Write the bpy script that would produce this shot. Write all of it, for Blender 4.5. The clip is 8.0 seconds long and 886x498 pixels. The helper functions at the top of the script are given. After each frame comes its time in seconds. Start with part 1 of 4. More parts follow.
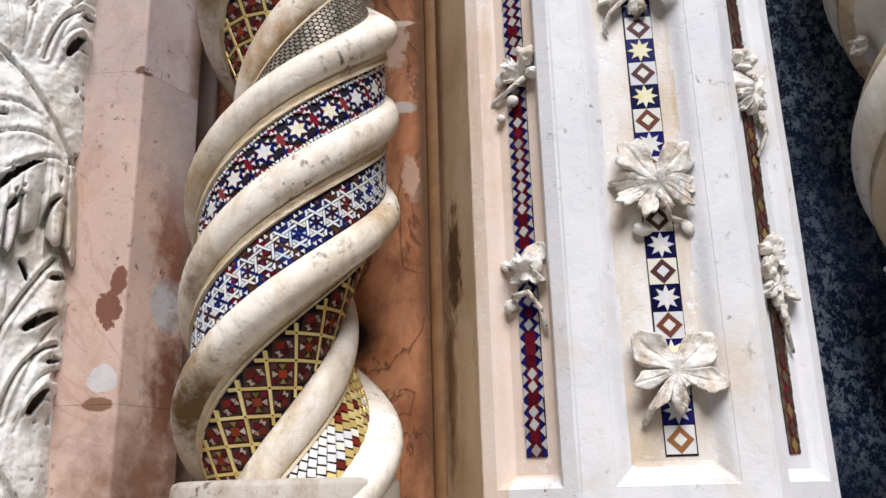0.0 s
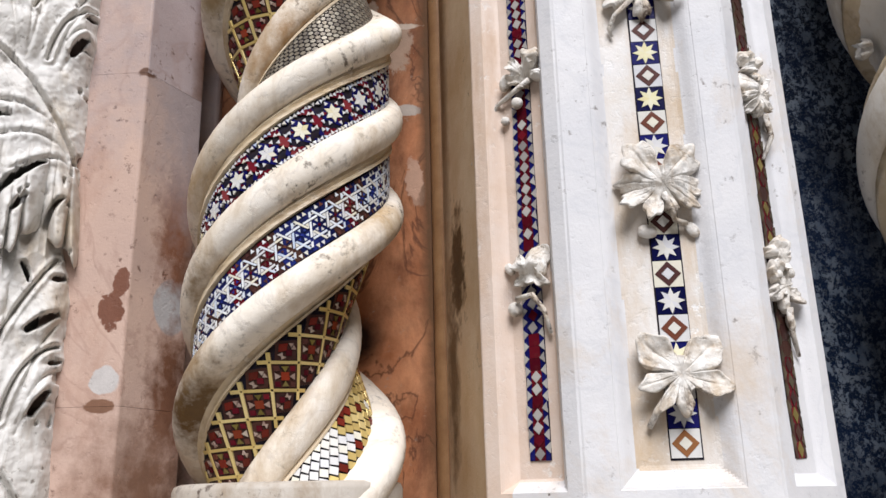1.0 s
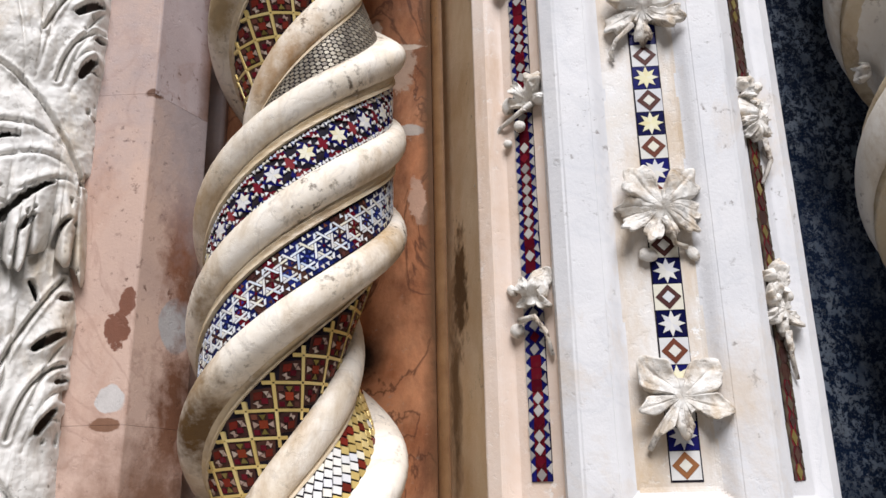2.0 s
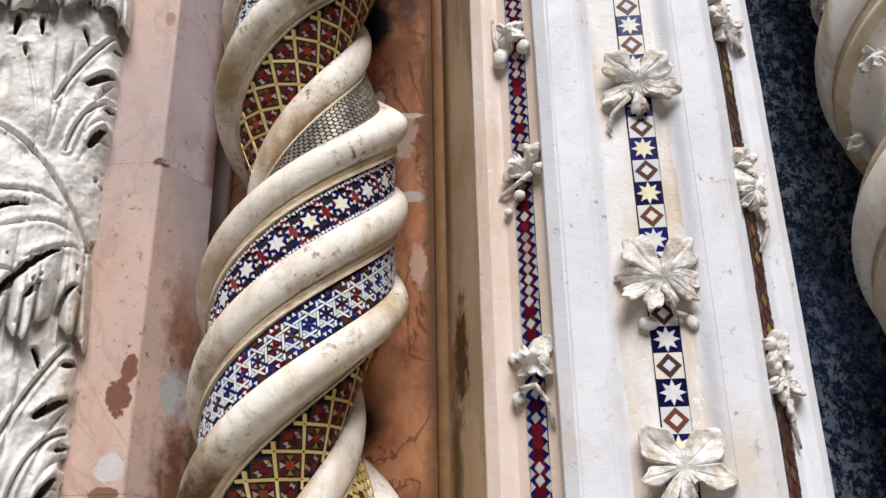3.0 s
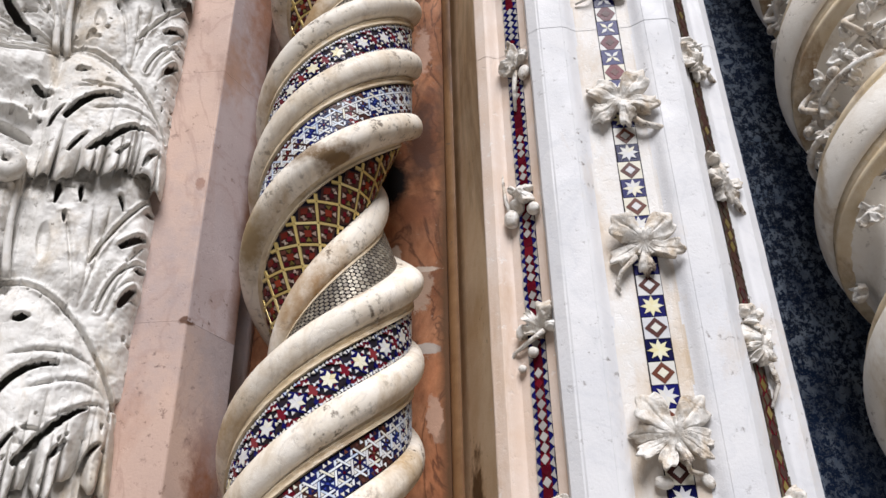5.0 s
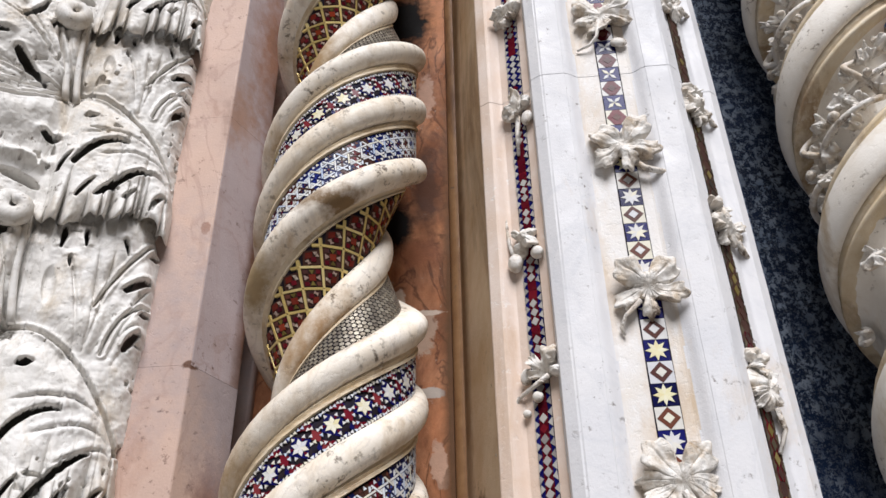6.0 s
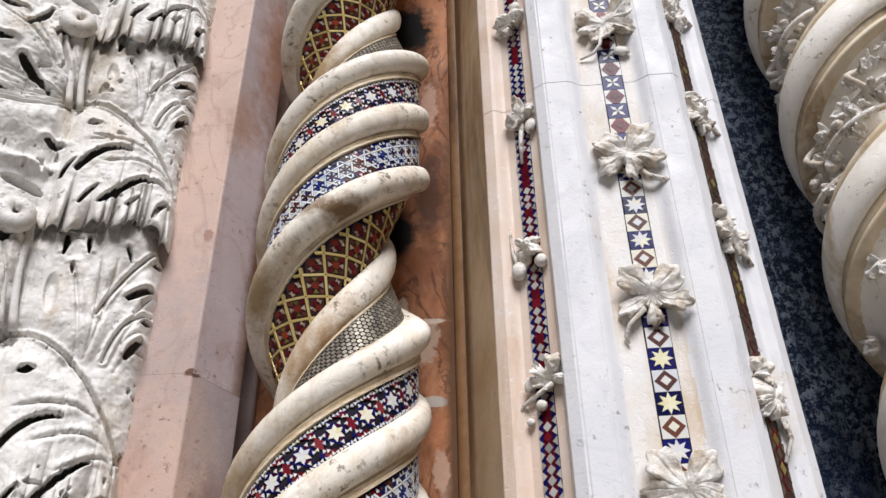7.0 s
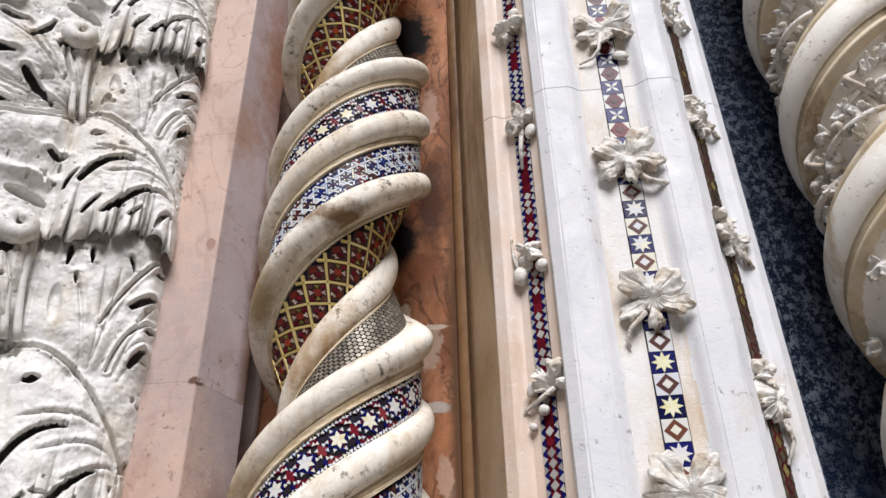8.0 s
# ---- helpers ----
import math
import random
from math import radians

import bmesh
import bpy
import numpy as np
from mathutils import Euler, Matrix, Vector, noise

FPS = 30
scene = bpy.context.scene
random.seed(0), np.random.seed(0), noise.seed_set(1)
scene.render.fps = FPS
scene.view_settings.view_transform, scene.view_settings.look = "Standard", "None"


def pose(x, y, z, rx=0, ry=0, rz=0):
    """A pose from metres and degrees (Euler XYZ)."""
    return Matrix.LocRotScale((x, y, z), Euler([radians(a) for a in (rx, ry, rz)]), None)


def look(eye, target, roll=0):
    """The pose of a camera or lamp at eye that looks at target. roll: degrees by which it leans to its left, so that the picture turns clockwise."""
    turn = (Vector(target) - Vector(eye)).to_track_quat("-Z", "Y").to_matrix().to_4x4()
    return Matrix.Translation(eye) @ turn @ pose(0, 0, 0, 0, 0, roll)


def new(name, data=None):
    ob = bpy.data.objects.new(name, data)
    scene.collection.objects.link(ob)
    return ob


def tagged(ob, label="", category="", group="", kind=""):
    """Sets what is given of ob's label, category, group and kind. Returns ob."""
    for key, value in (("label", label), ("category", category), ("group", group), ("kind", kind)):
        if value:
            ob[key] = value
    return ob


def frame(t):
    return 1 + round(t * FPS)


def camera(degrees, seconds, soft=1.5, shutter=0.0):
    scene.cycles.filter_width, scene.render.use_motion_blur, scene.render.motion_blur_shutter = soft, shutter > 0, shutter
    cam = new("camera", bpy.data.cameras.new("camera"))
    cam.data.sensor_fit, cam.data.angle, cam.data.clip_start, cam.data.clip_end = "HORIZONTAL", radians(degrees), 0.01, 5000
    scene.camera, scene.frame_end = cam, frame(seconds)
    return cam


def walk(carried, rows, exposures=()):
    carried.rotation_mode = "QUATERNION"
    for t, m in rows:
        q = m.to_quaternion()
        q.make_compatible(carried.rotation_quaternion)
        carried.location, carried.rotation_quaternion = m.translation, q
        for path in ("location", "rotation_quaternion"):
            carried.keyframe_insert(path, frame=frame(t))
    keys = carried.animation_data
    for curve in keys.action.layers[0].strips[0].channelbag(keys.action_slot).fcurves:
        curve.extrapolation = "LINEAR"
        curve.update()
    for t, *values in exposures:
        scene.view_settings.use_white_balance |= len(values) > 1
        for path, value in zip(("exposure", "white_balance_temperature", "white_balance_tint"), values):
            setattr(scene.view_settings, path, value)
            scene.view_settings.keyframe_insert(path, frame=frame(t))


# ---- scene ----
cam = camera(55.8, 8.0)
PATH = [
    (0, (0.043, 0.163, 1.701), (0.012, 2.082, 2.263), -1.6),
    (0.5, (0.039, 0.164, 1.7), (0.006, 2.081, 2.269), -1.5),
    (1, (0.039, 0.172, 1.695), (0.004, 2.086, 2.272), -1.4),
    (2.5, (0.031, 0.133, 1.721), (-0.001, 2.026, 2.365), -1.1),
    (3, (0.032, 0.125, 1.727), (0.001, 1.988, 2.455), -1.1),
    (3.5, (0.035, 0.105, 1.744), (0.001, 1.936, 2.548), -1.4),
    (4, (0.039, 0.094, 1.743), (-0.004, 1.897, 2.608), -1.5),
    (4.5, (0.033, 0.067, 1.756), (-0.013, 1.839, 2.683), -1.4),
    (5, (0.031, 0.047, 1.755), (-0.023, 1.774, 2.762), -1.2),
    (6.5, (0.029, 0.041, 1.757), (-0.031, 1.706, 2.864), -1.1),
    (7, (0.024, 0.049, 1.754), (-0.036, 1.709, 2.868), -1.0),
    (7.5, (0.024, 0.041, 1.756), (-0.041, 1.698, 2.874), -1.2),
    (8, (0.034, 0.043, 1.751), (-0.038, 1.695, 2.876), -1.4),
]
walk(cam, [(t, look(eye, target, roll)) for t, eye, target, roll in PATH], exposures=[(0.0, 1.26, 6050, 13), (8.0, 1.26, 6050, 13)])

# ---- light: bright hazy sky, soft sun from the right, high in front of the facade ----
SUN_EL, SUN_AZ = radians(50), radians(174)
world = bpy.data.worlds.new("sky")
world.use_nodes = True
wn = world.node_tree
sky = wn.nodes.new("ShaderNodeTexSky")
sky.sky_type, sky.sun_disc = "NISHITA", False
sky.sun_elevation, sky.sun_rotation = SUN_EL, SUN_AZ
sky.air_density, sky.dust_density = 1.0, 1.0
wn.links.new(sky.outputs[0], wn.nodes["Background"].inputs[0])
wn.nodes["Background"].inputs[1].default_value = 0.15
sun = new("sun", bpy.data.lights.new("sun", "SUN"))
sun.data.energy, sun.data.angle, sun.data.color = 2.15, radians(34), (1.0, 0.97, 0.93)
sun_way = Vector((math.sin(SUN_AZ) * math.cos(SUN_EL), math.cos(SUN_AZ) * math.cos(SUN_EL), math.sin(SUN_EL)))
sun.matrix_world = look(sun_way * 20, (0, 0, 0))


# ---- materials ----
def ramp(nt, fac, stops):
    n = nt.nodes.new("ShaderNodeValToRGB")
    e = n.color_ramp.elements
    while len(e) < len(stops):
        e.new(0.5)
    for el, (p, c) in zip(e, stops):
        el.position = p
        el.color = (*c, 1) if len(c) == 3 else c
    nt.links.new(fac, n.inputs[0])
    return n.outputs[0]


def tex(nt, vec, scale, detail=6, rough=0.6, dist=0.0):
    n = nt.nodes.new("ShaderNodeTexNoise")
    n.inputs["Scale"].default_value, n.inputs["Detail"].default_value = scale, detail
    n.inputs["Roughness"].default_value, n.inputs["Distortion"].default_value = rough, dist
    nt.links.new(vec, n.inputs["Vector"])
    return n.outputs[0]


def mix(nt, fac, a, b, kind="MIX"):
    n = nt.nodes.new("ShaderNodeMix")
    n.data_type, n.blend_type = "RGBA", kind
    for sock, val in ((n.inputs[0], fac), (n.inputs[6], a), (n.inputs[7], b)):
        if isinstance(val, (int, float)):
            sock.default_value = val
        elif isinstance(val, tuple):
            sock.default_value = (*val, 1)
        else:
            nt.links.new(val, sock)
    return n.outputs[2]


def stretched(nt, vec, sx, sy, sz):
    n = nt.nodes.new("ShaderNodeMapping")
    n.inputs["Scale"].default_value = (sx, sy, sz)
    nt.links.new(vec, n.inputs["Vector"])
    return n.outputs[0]


def start_material(name, rough=0.6, metal=0.0, coat=0.0):
    m = bpy.data.materials.new(name)
    m.use_nodes = True
    nt = m.node_tree
    b = nt.nodes["Principled BSDF"]
    b.inputs["Roughness"].default_value, b.inputs["Metallic"].default_value = rough, metal
    b.inputs["Coat Weight"].default_value = coat
    co = nt.nodes.new("ShaderNodeTexCoord").outputs["Object"]
    return m, nt, b, co


def bump(nt, b, height, strength, distance=0.01):
    n = nt.nodes.new("ShaderNodeBump")
    n.inputs["Strength"].default_value, n.inputs["Distance"].default_value = strength, distance
    nt.links.new(height, n.inputs["Height"])
    nt.links.new(n.outputs[0], b.inputs["Normal"])


def spot(nt, vec, centre, radii, soft, ragged):
    """A mask for one stain, lost patch or area of painted shade, with a ragged outline."""
    m = nt.nodes.new("ShaderNodeMapping")
    m.inputs["Scale"].default_value = tuple(1 / r for r in radii)
    m.inputs["Location"].default_value = tuple(-c / r for c, r in zip(centre, radii))
    nt.links.new(vec, m.inputs["Vector"])
    d = nt.nodes.new("ShaderNodeVectorMath")
    d.operation = "LENGTH"
    nt.links.new(m.outputs[0], d.inputs[0])
    k = nt.nodes.new("ShaderNodeMath")
    k.operation, k.inputs[1].default_value = "MULTIPLY_ADD", ragged
    nt.links.new(tex(nt, vec, 24, 7, 0.65), k.inputs[0])
    nt.links.new(d.outputs[1], k.inputs[2])
    top = 1.0 + ragged * 0.5
    return ramp(nt, mix(nt, 1.0, k.outputs[0], (1 / (2 * top),) * 3, "MULTIPLY"), [(0.5 - soft / 2, (1, 1, 1)), (0.5 + soft / 2 * 0.6, (0, 0, 0))])


def stone(name, c1, c2, stain, stain_amount, speck=(0.12, 0.09, 0.07), speck_amount=0.03, vein=None, rough=0.55, big=3.0, bumps=0.35, stretch=0.5, spec=0.35, spots=(), veins=0.35):
    """Weathered marble: two tones, broad stains, dark pits and crust, veins."""
    m, nt, b, co = start_material(name, rough)
    b.inputs["Specular IOR Level"].default_value = spec
    col = mix(nt, ramp(nt, tex(nt, co, big * 2.2, 8, 0.65), [(0.35, (0, 0, 0)), (0.68, (1, 1, 1))]), c1, c2)
    if vein:
        v = ramp(nt, tex(nt, stretched(nt, co, 1, 1, 0.6), big * 1.3, 5, 0.55, 1.8), [(0.475, (0, 0, 0)), (0.5, (1, 1, 1)), (0.525, (0, 0, 0))])
        col = mix(nt, v, col, mix(nt, veins, col, vein))
    s = ramp(nt, tex(nt, stretched(nt, co, 1, 1, stretch), big, 9, 0.7, 0.4), [(0.62 - stain_amount, (0, 0, 0)), (0.78 - stain_amount * 0.6, (1, 1, 1))])
    col = mix(nt, s, col, stain)
    p = ramp(nt, tex(nt, co, 46, 4, 0.7), [(0.64 - speck_amount, (0, 0, 0)), (0.74 - speck_amount, (1, 1, 1))])
    p2 = ramp(nt, tex(nt, co, 5.5, 3, 0.5), [(0.45, (0, 0, 0)), (0.65, (1, 1, 1))])
    col = mix(nt, mix(nt, 1.0, p, p2, "MULTIPLY"), col, speck)
    for centre, radii, tone, soft, ragged in spots:
        col = mix(nt, spot(nt, co, centre, radii, soft, ragged), col, mix(nt, tex(nt, co, 30, 6, 0.7), tone, tuple(0.6 * v for v in tone)))
    nt.links.new(col, b.inputs["Base Color"])
    h = mix(nt, 0.5, tex(nt, co, 26, 8, 0.7), tex(nt, co, 150, 4, 0.6))
    h = mix(nt, p, h, (0.1, 0.1, 0.1))
    bump(nt, b, h, bumps, 0.004)
    nt.links.new(ramp(nt, tex(nt, co, 12, 5), [(0.3, (rough - 0.12,) * 3), (0.7, (min(rough + 0.2, 1),) * 3)]), b.inputs["Roughness"])
    return m


def glass_piece(name, colours, rough=0.3, metal=0.0):
    """Mosaic glass or gold leaf under glass; each piece takes one tone."""
    m, nt, b, co = start_material(name, rough + 0.08, metal, 0.0)
    b.inputs["Specular IOR Level"].default_value = 0.10
    rnd = nt.nodes.new("ShaderNodeObjectInfo").outputs["Random"]
    isl = nt.nodes.new("ShaderNodeNewGeometry").outputs["Random Per Island"]
    add = nt.nodes.new("ShaderNodeMath")
    add.operation = "ADD"
    nt.links.new(rnd, add.inputs[0]), nt.links.new(isl, add.inputs[1])
    fr = nt.nodes.new("ShaderNodeMath")
    fr.operation = "FRACT"
    nt.links.new(add.outputs[0], fr.inputs[0])
    n = len(colours)
    col = ramp(nt, fr.outputs[0], [(i / max(n - 1, 1), c) for i, c in enumerate(colours)])
    dirt = ramp(nt, tex(nt, co, 60, 5, 0.7), [(0.5, (0, 0, 0)), (0.8, (1, 1, 1))])
    col = mix(nt, mix(nt, 0.15, (0, 0, 0), dirt), col, (0.10, 0.075, 0.05))
    nt.links.new(col, b.inputs["Base Color"])
    bump(nt, b, tex(nt, co, 90, 3), 0.25, 0.002)
    return m


MARBLE = stone("white_marble", (0.715, 0.705, 0.705), (0.63, 0.63, 0.645), (0.60, 0.49, 0.37), 0.04, vein=(0.42, 0.44, 0.48), big=2.6, veins=0.16)
FLOOR = stone("ochre_washed_marble", (0.75, 0.735, 0.72), (0.70, 0.65, 0.585), (0.55, 0.42, 0.28), 0.14, speck=(0.80, 0.79, 0.77), speck_amount=0.10, big=4.5, stretch=0.4)
PEACH = stone("stained_marble", (0.71, 0.60, 0.52), (0.66, 0.51, 0.40), (0.50, 0.33, 0.20), 0.12, speck=(0.78, 0.74, 0.70), speck_amount=0.06, big=4.0, stretch=0.3)
ROLLS = stone("cream_marble", (0.84, 0.785, 0.70), (0.75, 0.66, 0.53), (0.42, 0.29, 0.15), 0.13, speck=(0.13, 0.10, 0.07), speck_amount=0.09, vein=(0.5, 0.45, 0.4), big=5.0, spots=(
    ((-0.165, -0.15, 1.80), (0.11, 0.12, 0.15), (0.16, 0.085, 0.022), 0.22, 1.6), ((-0.165, -0.15, 2.03), (0.035, 0.05, 0.11), (0.30, 0.19, 0.08), 0.25, 1.8), ((-0.19, -0.12, 2.80), (0.05, 0.08, 0.16), (0.44, 0.32, 0.17), 0.3, 1.8), ((0.03, -0.20, 2.97), (0.12, 0.06, 0.035), (0.24, 0.15, 0.07), 0.25, 2.4), ((0.02, -0.11, 2.60), (0.10, 0.08, 0.13), (0.45, 0.27, 0.12), 0.3, 2.2),
    ((-0.10, -0.10, 3.55), (0.10, 0.10, 0.13), (0.45, 0.30, 0.15), 0.3, 2.2)))
PALE = stone("pale_column_marble", (0.86, 0.82, 0.75), (0.76, 0.70, 0.61), (0.46, 0.34, 0.19), 0.10, speck=(0.2, 0.15, 0.1), speck_amount=0.06, big=5.0)
FILLET = stone("ochre_marble", (0.70, 0.60, 0.45), (0.58, 0.45, 0.27), (0.22, 0.12, 0.05), 0.11, speck=(0.66, 0.58, 0.46), speck_amount=0.10, big=7.0)
CARVED = stone("carved_marble", (0.74, 0.72, 0.685), (0.65, 0.625, 0.58), (0.44, 0.35, 0.235), 0.11, speck=(0.16, 0.13, 0.10), speck_amount=0.05, vein=(0.40, 0.36, 0.31), big=5.0, bumps=0.5)
PINK = stone("pink_marble", (0.55, 0.39, 0.31), (0.47, 0.335, 0.275), (0.38, 0.22, 0.155), 0.09, speck=(0.13, 0.07, 0.05), speck_amount=0.05, vein=(0.30, 0.18, 0.14), big=2.2, spots=(
    ((-0.652, 1.78, 2.070), (0.027, 0.06, 0.036), (0.21, 0.085, 0.05), 0.04, 2.6), ((-0.636, 1.78, 2.128), (0.015, 0.05, 0.032), (0.21, 0.085, 0.05), 0.04, 2.6),
    ((-0.652, 1.78, 1.935), (0.030, 0.03, 0.028), (0.62, 0.58, 0.55), 0.04, 1.0), ((-0.66, 1.78, 1.885), (0.03, 0.04, 0.014), (0.24, 0.12, 0.07), 0.06, 1.3),
    ((-0.570, 1.885, 2.10), (0.05, 0.050, 0.060), (0.50, 0.48, 0.47), 0.05, 0.5), ((-0.565, 1.89, 2.27), (0.06, 0.065, 0.13), (0.25, 0.105, 0.055), 0.25, 2.2),
    # third spot here: a soft dark strip up the chamfer's rear edge
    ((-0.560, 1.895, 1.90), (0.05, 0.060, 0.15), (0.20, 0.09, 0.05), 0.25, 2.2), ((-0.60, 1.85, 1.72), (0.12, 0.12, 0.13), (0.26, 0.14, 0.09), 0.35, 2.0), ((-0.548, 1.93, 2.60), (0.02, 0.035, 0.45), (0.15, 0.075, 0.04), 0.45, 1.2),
    ((-0.637, 1.78, 2.985), (0.013, 0.03, 0.018), (0.40, 0.22, 0.15), 0.05, 2.6), ((-0.610, 1.80, 3.36), (0.03, 0.05, 0.10), (0.40, 0.26, 0.20), 0.35, 2.6),
    # greyer tone: the chamfer's shade painted on, just under the joint
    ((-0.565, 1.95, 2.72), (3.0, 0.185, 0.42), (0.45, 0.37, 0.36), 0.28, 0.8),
    ((-0.622, 1.78, 2.60), (0.02, 0.03, 0.012), (0.16, 0.08, 0.05), 0.1, 1.6)))
# The pink marble again, with the chamfer's cool shade painted into its tones.
PINK_SHADED = stone("shaded_pink_marble", (0.46, 0.38, 0.375), (0.40, 0.32, 0.31), (0.36, 0.23, 0.18), 0.08, speck=(0.13, 0.07, 0.05), speck_amount=0.05, vein=(0.30, 0.2, 0.17), big=2.4, stretch=0.25, spots=(
    # first spot: the same dark strip, continued upwards
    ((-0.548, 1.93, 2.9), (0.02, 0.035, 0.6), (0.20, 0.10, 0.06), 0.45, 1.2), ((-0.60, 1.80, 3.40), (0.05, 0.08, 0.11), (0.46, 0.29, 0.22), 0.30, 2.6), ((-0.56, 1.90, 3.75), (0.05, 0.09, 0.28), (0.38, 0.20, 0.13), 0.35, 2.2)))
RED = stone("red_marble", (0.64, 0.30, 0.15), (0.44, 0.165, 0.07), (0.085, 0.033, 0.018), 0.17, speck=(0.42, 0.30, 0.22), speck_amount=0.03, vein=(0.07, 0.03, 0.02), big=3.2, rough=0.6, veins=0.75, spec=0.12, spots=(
    # first three spots: dark shade of the hollows under the column's rolls, painted on
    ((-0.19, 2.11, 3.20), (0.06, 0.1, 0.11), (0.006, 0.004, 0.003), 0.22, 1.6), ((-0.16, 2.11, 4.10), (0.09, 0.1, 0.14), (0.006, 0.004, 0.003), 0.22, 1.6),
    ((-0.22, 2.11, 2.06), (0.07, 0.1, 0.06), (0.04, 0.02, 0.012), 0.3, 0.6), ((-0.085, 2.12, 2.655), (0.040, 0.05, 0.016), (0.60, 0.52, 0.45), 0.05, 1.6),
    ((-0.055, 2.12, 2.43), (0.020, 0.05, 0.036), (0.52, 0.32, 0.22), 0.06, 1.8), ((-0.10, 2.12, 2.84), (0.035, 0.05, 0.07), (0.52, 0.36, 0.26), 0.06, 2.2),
    # first spot: a tall brown strip at the slab's right edge
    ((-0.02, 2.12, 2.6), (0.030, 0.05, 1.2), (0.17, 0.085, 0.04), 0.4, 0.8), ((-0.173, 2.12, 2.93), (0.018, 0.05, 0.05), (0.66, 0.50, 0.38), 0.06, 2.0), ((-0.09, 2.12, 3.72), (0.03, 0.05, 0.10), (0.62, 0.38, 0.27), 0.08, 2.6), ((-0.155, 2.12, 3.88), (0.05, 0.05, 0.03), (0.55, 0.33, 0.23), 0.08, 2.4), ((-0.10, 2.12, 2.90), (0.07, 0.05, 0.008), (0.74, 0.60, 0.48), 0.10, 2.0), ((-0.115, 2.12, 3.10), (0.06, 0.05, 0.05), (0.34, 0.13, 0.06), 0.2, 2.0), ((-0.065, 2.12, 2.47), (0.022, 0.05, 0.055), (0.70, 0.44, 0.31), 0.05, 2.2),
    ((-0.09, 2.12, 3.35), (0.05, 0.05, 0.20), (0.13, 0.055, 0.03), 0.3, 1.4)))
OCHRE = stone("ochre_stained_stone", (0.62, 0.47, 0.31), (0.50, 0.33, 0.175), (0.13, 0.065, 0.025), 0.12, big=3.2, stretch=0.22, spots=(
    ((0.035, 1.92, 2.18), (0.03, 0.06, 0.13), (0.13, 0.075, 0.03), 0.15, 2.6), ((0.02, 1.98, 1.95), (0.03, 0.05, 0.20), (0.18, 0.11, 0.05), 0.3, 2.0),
    # two tall brown strips at the flank's inner edge
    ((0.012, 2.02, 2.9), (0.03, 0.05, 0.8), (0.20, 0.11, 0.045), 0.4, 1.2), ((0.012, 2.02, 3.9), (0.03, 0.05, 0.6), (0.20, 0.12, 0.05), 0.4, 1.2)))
BROWN = stone("rusty_stone", (0.34, 0.19, 0.085), (0.22, 0.11, 0.045), (0.07, 0.03, 0.015), 0.12, big=5.0, stretch=0.15)
BOSS = stone("carved_boss_marble", (0.78, 0.76, 0.72), (0.67, 0.61, 0.53), (0.40, 0.29, 0.17), 0.15, speck=(0.15, 0.11, 0.08), speck_amount=0.12, big=15.0, bumps=0.8)
PAVING = stone("grey_paving", (0.19, 0.18, 0.17), (0.15, 0.14, 0.13), (0.10, 0.09, 0.08), 0.06, big=1.0)


def flaked(name):
    """Dark slate whose dull bluish skin has flaked off in spots."""
    m, nt, b, co = start_material(name, 0.5)
    b.inputs["Specular IOR Level"].default_value = 0.08
    col = mix(nt, tex(nt, co, 5, 6), (0.002, 0.003, 0.006), (0.007, 0.020, 0.060))
    region = ramp(nt, tex(nt, stretched(nt, co, 1.6, 1, 0.5), 5, 5), [(0.36, (0, 0, 0)), (0.56, (1, 1, 1))])
    big = ramp(nt, tex(nt, stretched(nt, co, 1, 1, 0.8), 52, 8, 0.75, 0.3), [(0.50, (0, 0, 0)), (0.54, (1, 1, 1))])
    fine = ramp(nt, tex(nt, co, 170, 4, 0.75), [(0.54, (0, 0, 0)), (0.60, (1, 1, 1))])
    skin = mix(nt, tex(nt, co, 11, 5), (0.035, 0.075, 0.15), (0.27, 0.29, 0.31))
    col = mix(nt, mix(nt, 1.0, big, region, "MULTIPLY"), col, skin)
    col = mix(nt, mix(nt, 0.45, (0, 0, 0), fine), col, (0.14, 0.15, 0.16))
    nt.links.new(col, b.inputs["Base Color"])
    bump(nt, b, mix(nt, 0.5, big, fine), 0.5, 0.003)
    return m


DARK = flaked("dark_blue_slate")
FOOT = stone("worn_base_marble", (0.56, 0.52, 0.46), (0.44, 0.38, 0.31), (0.26, 0.18, 0.10), 0.14, speck=(0.12, 0.09, 0.07), speck_amount=0.10, big=5.0)
SOCLE = stone("grey_socle_stone", (0.34, 0.32, 0.29), (0.27, 0.25, 0.22), (0.16, 0.13, 0.10), 0.12, big=2.0)
GROUT = stone("dark_mosaic_bed", (0.010, 0.010, 0.022), (0.022, 0.014, 0.016), (0.05, 0.03, 0.02), 0.05, big=20, rough=0.7, spec=0.1)


# ---- mesh helpers ----
def part(name, bm, material, parent=None, label="", smooth=False):
    me = bpy.data.meshes.new(name)
    bm.to_mesh(me)
    bm.free()
    me.materials.append(material)
    if smooth:
        me.polygons.foreach_set("use_smooth", [True] * len(me.polygons))
    ob = new(name, me)
    ob.parent = parent
    if label:
        tagged(ob, label)
    return ob


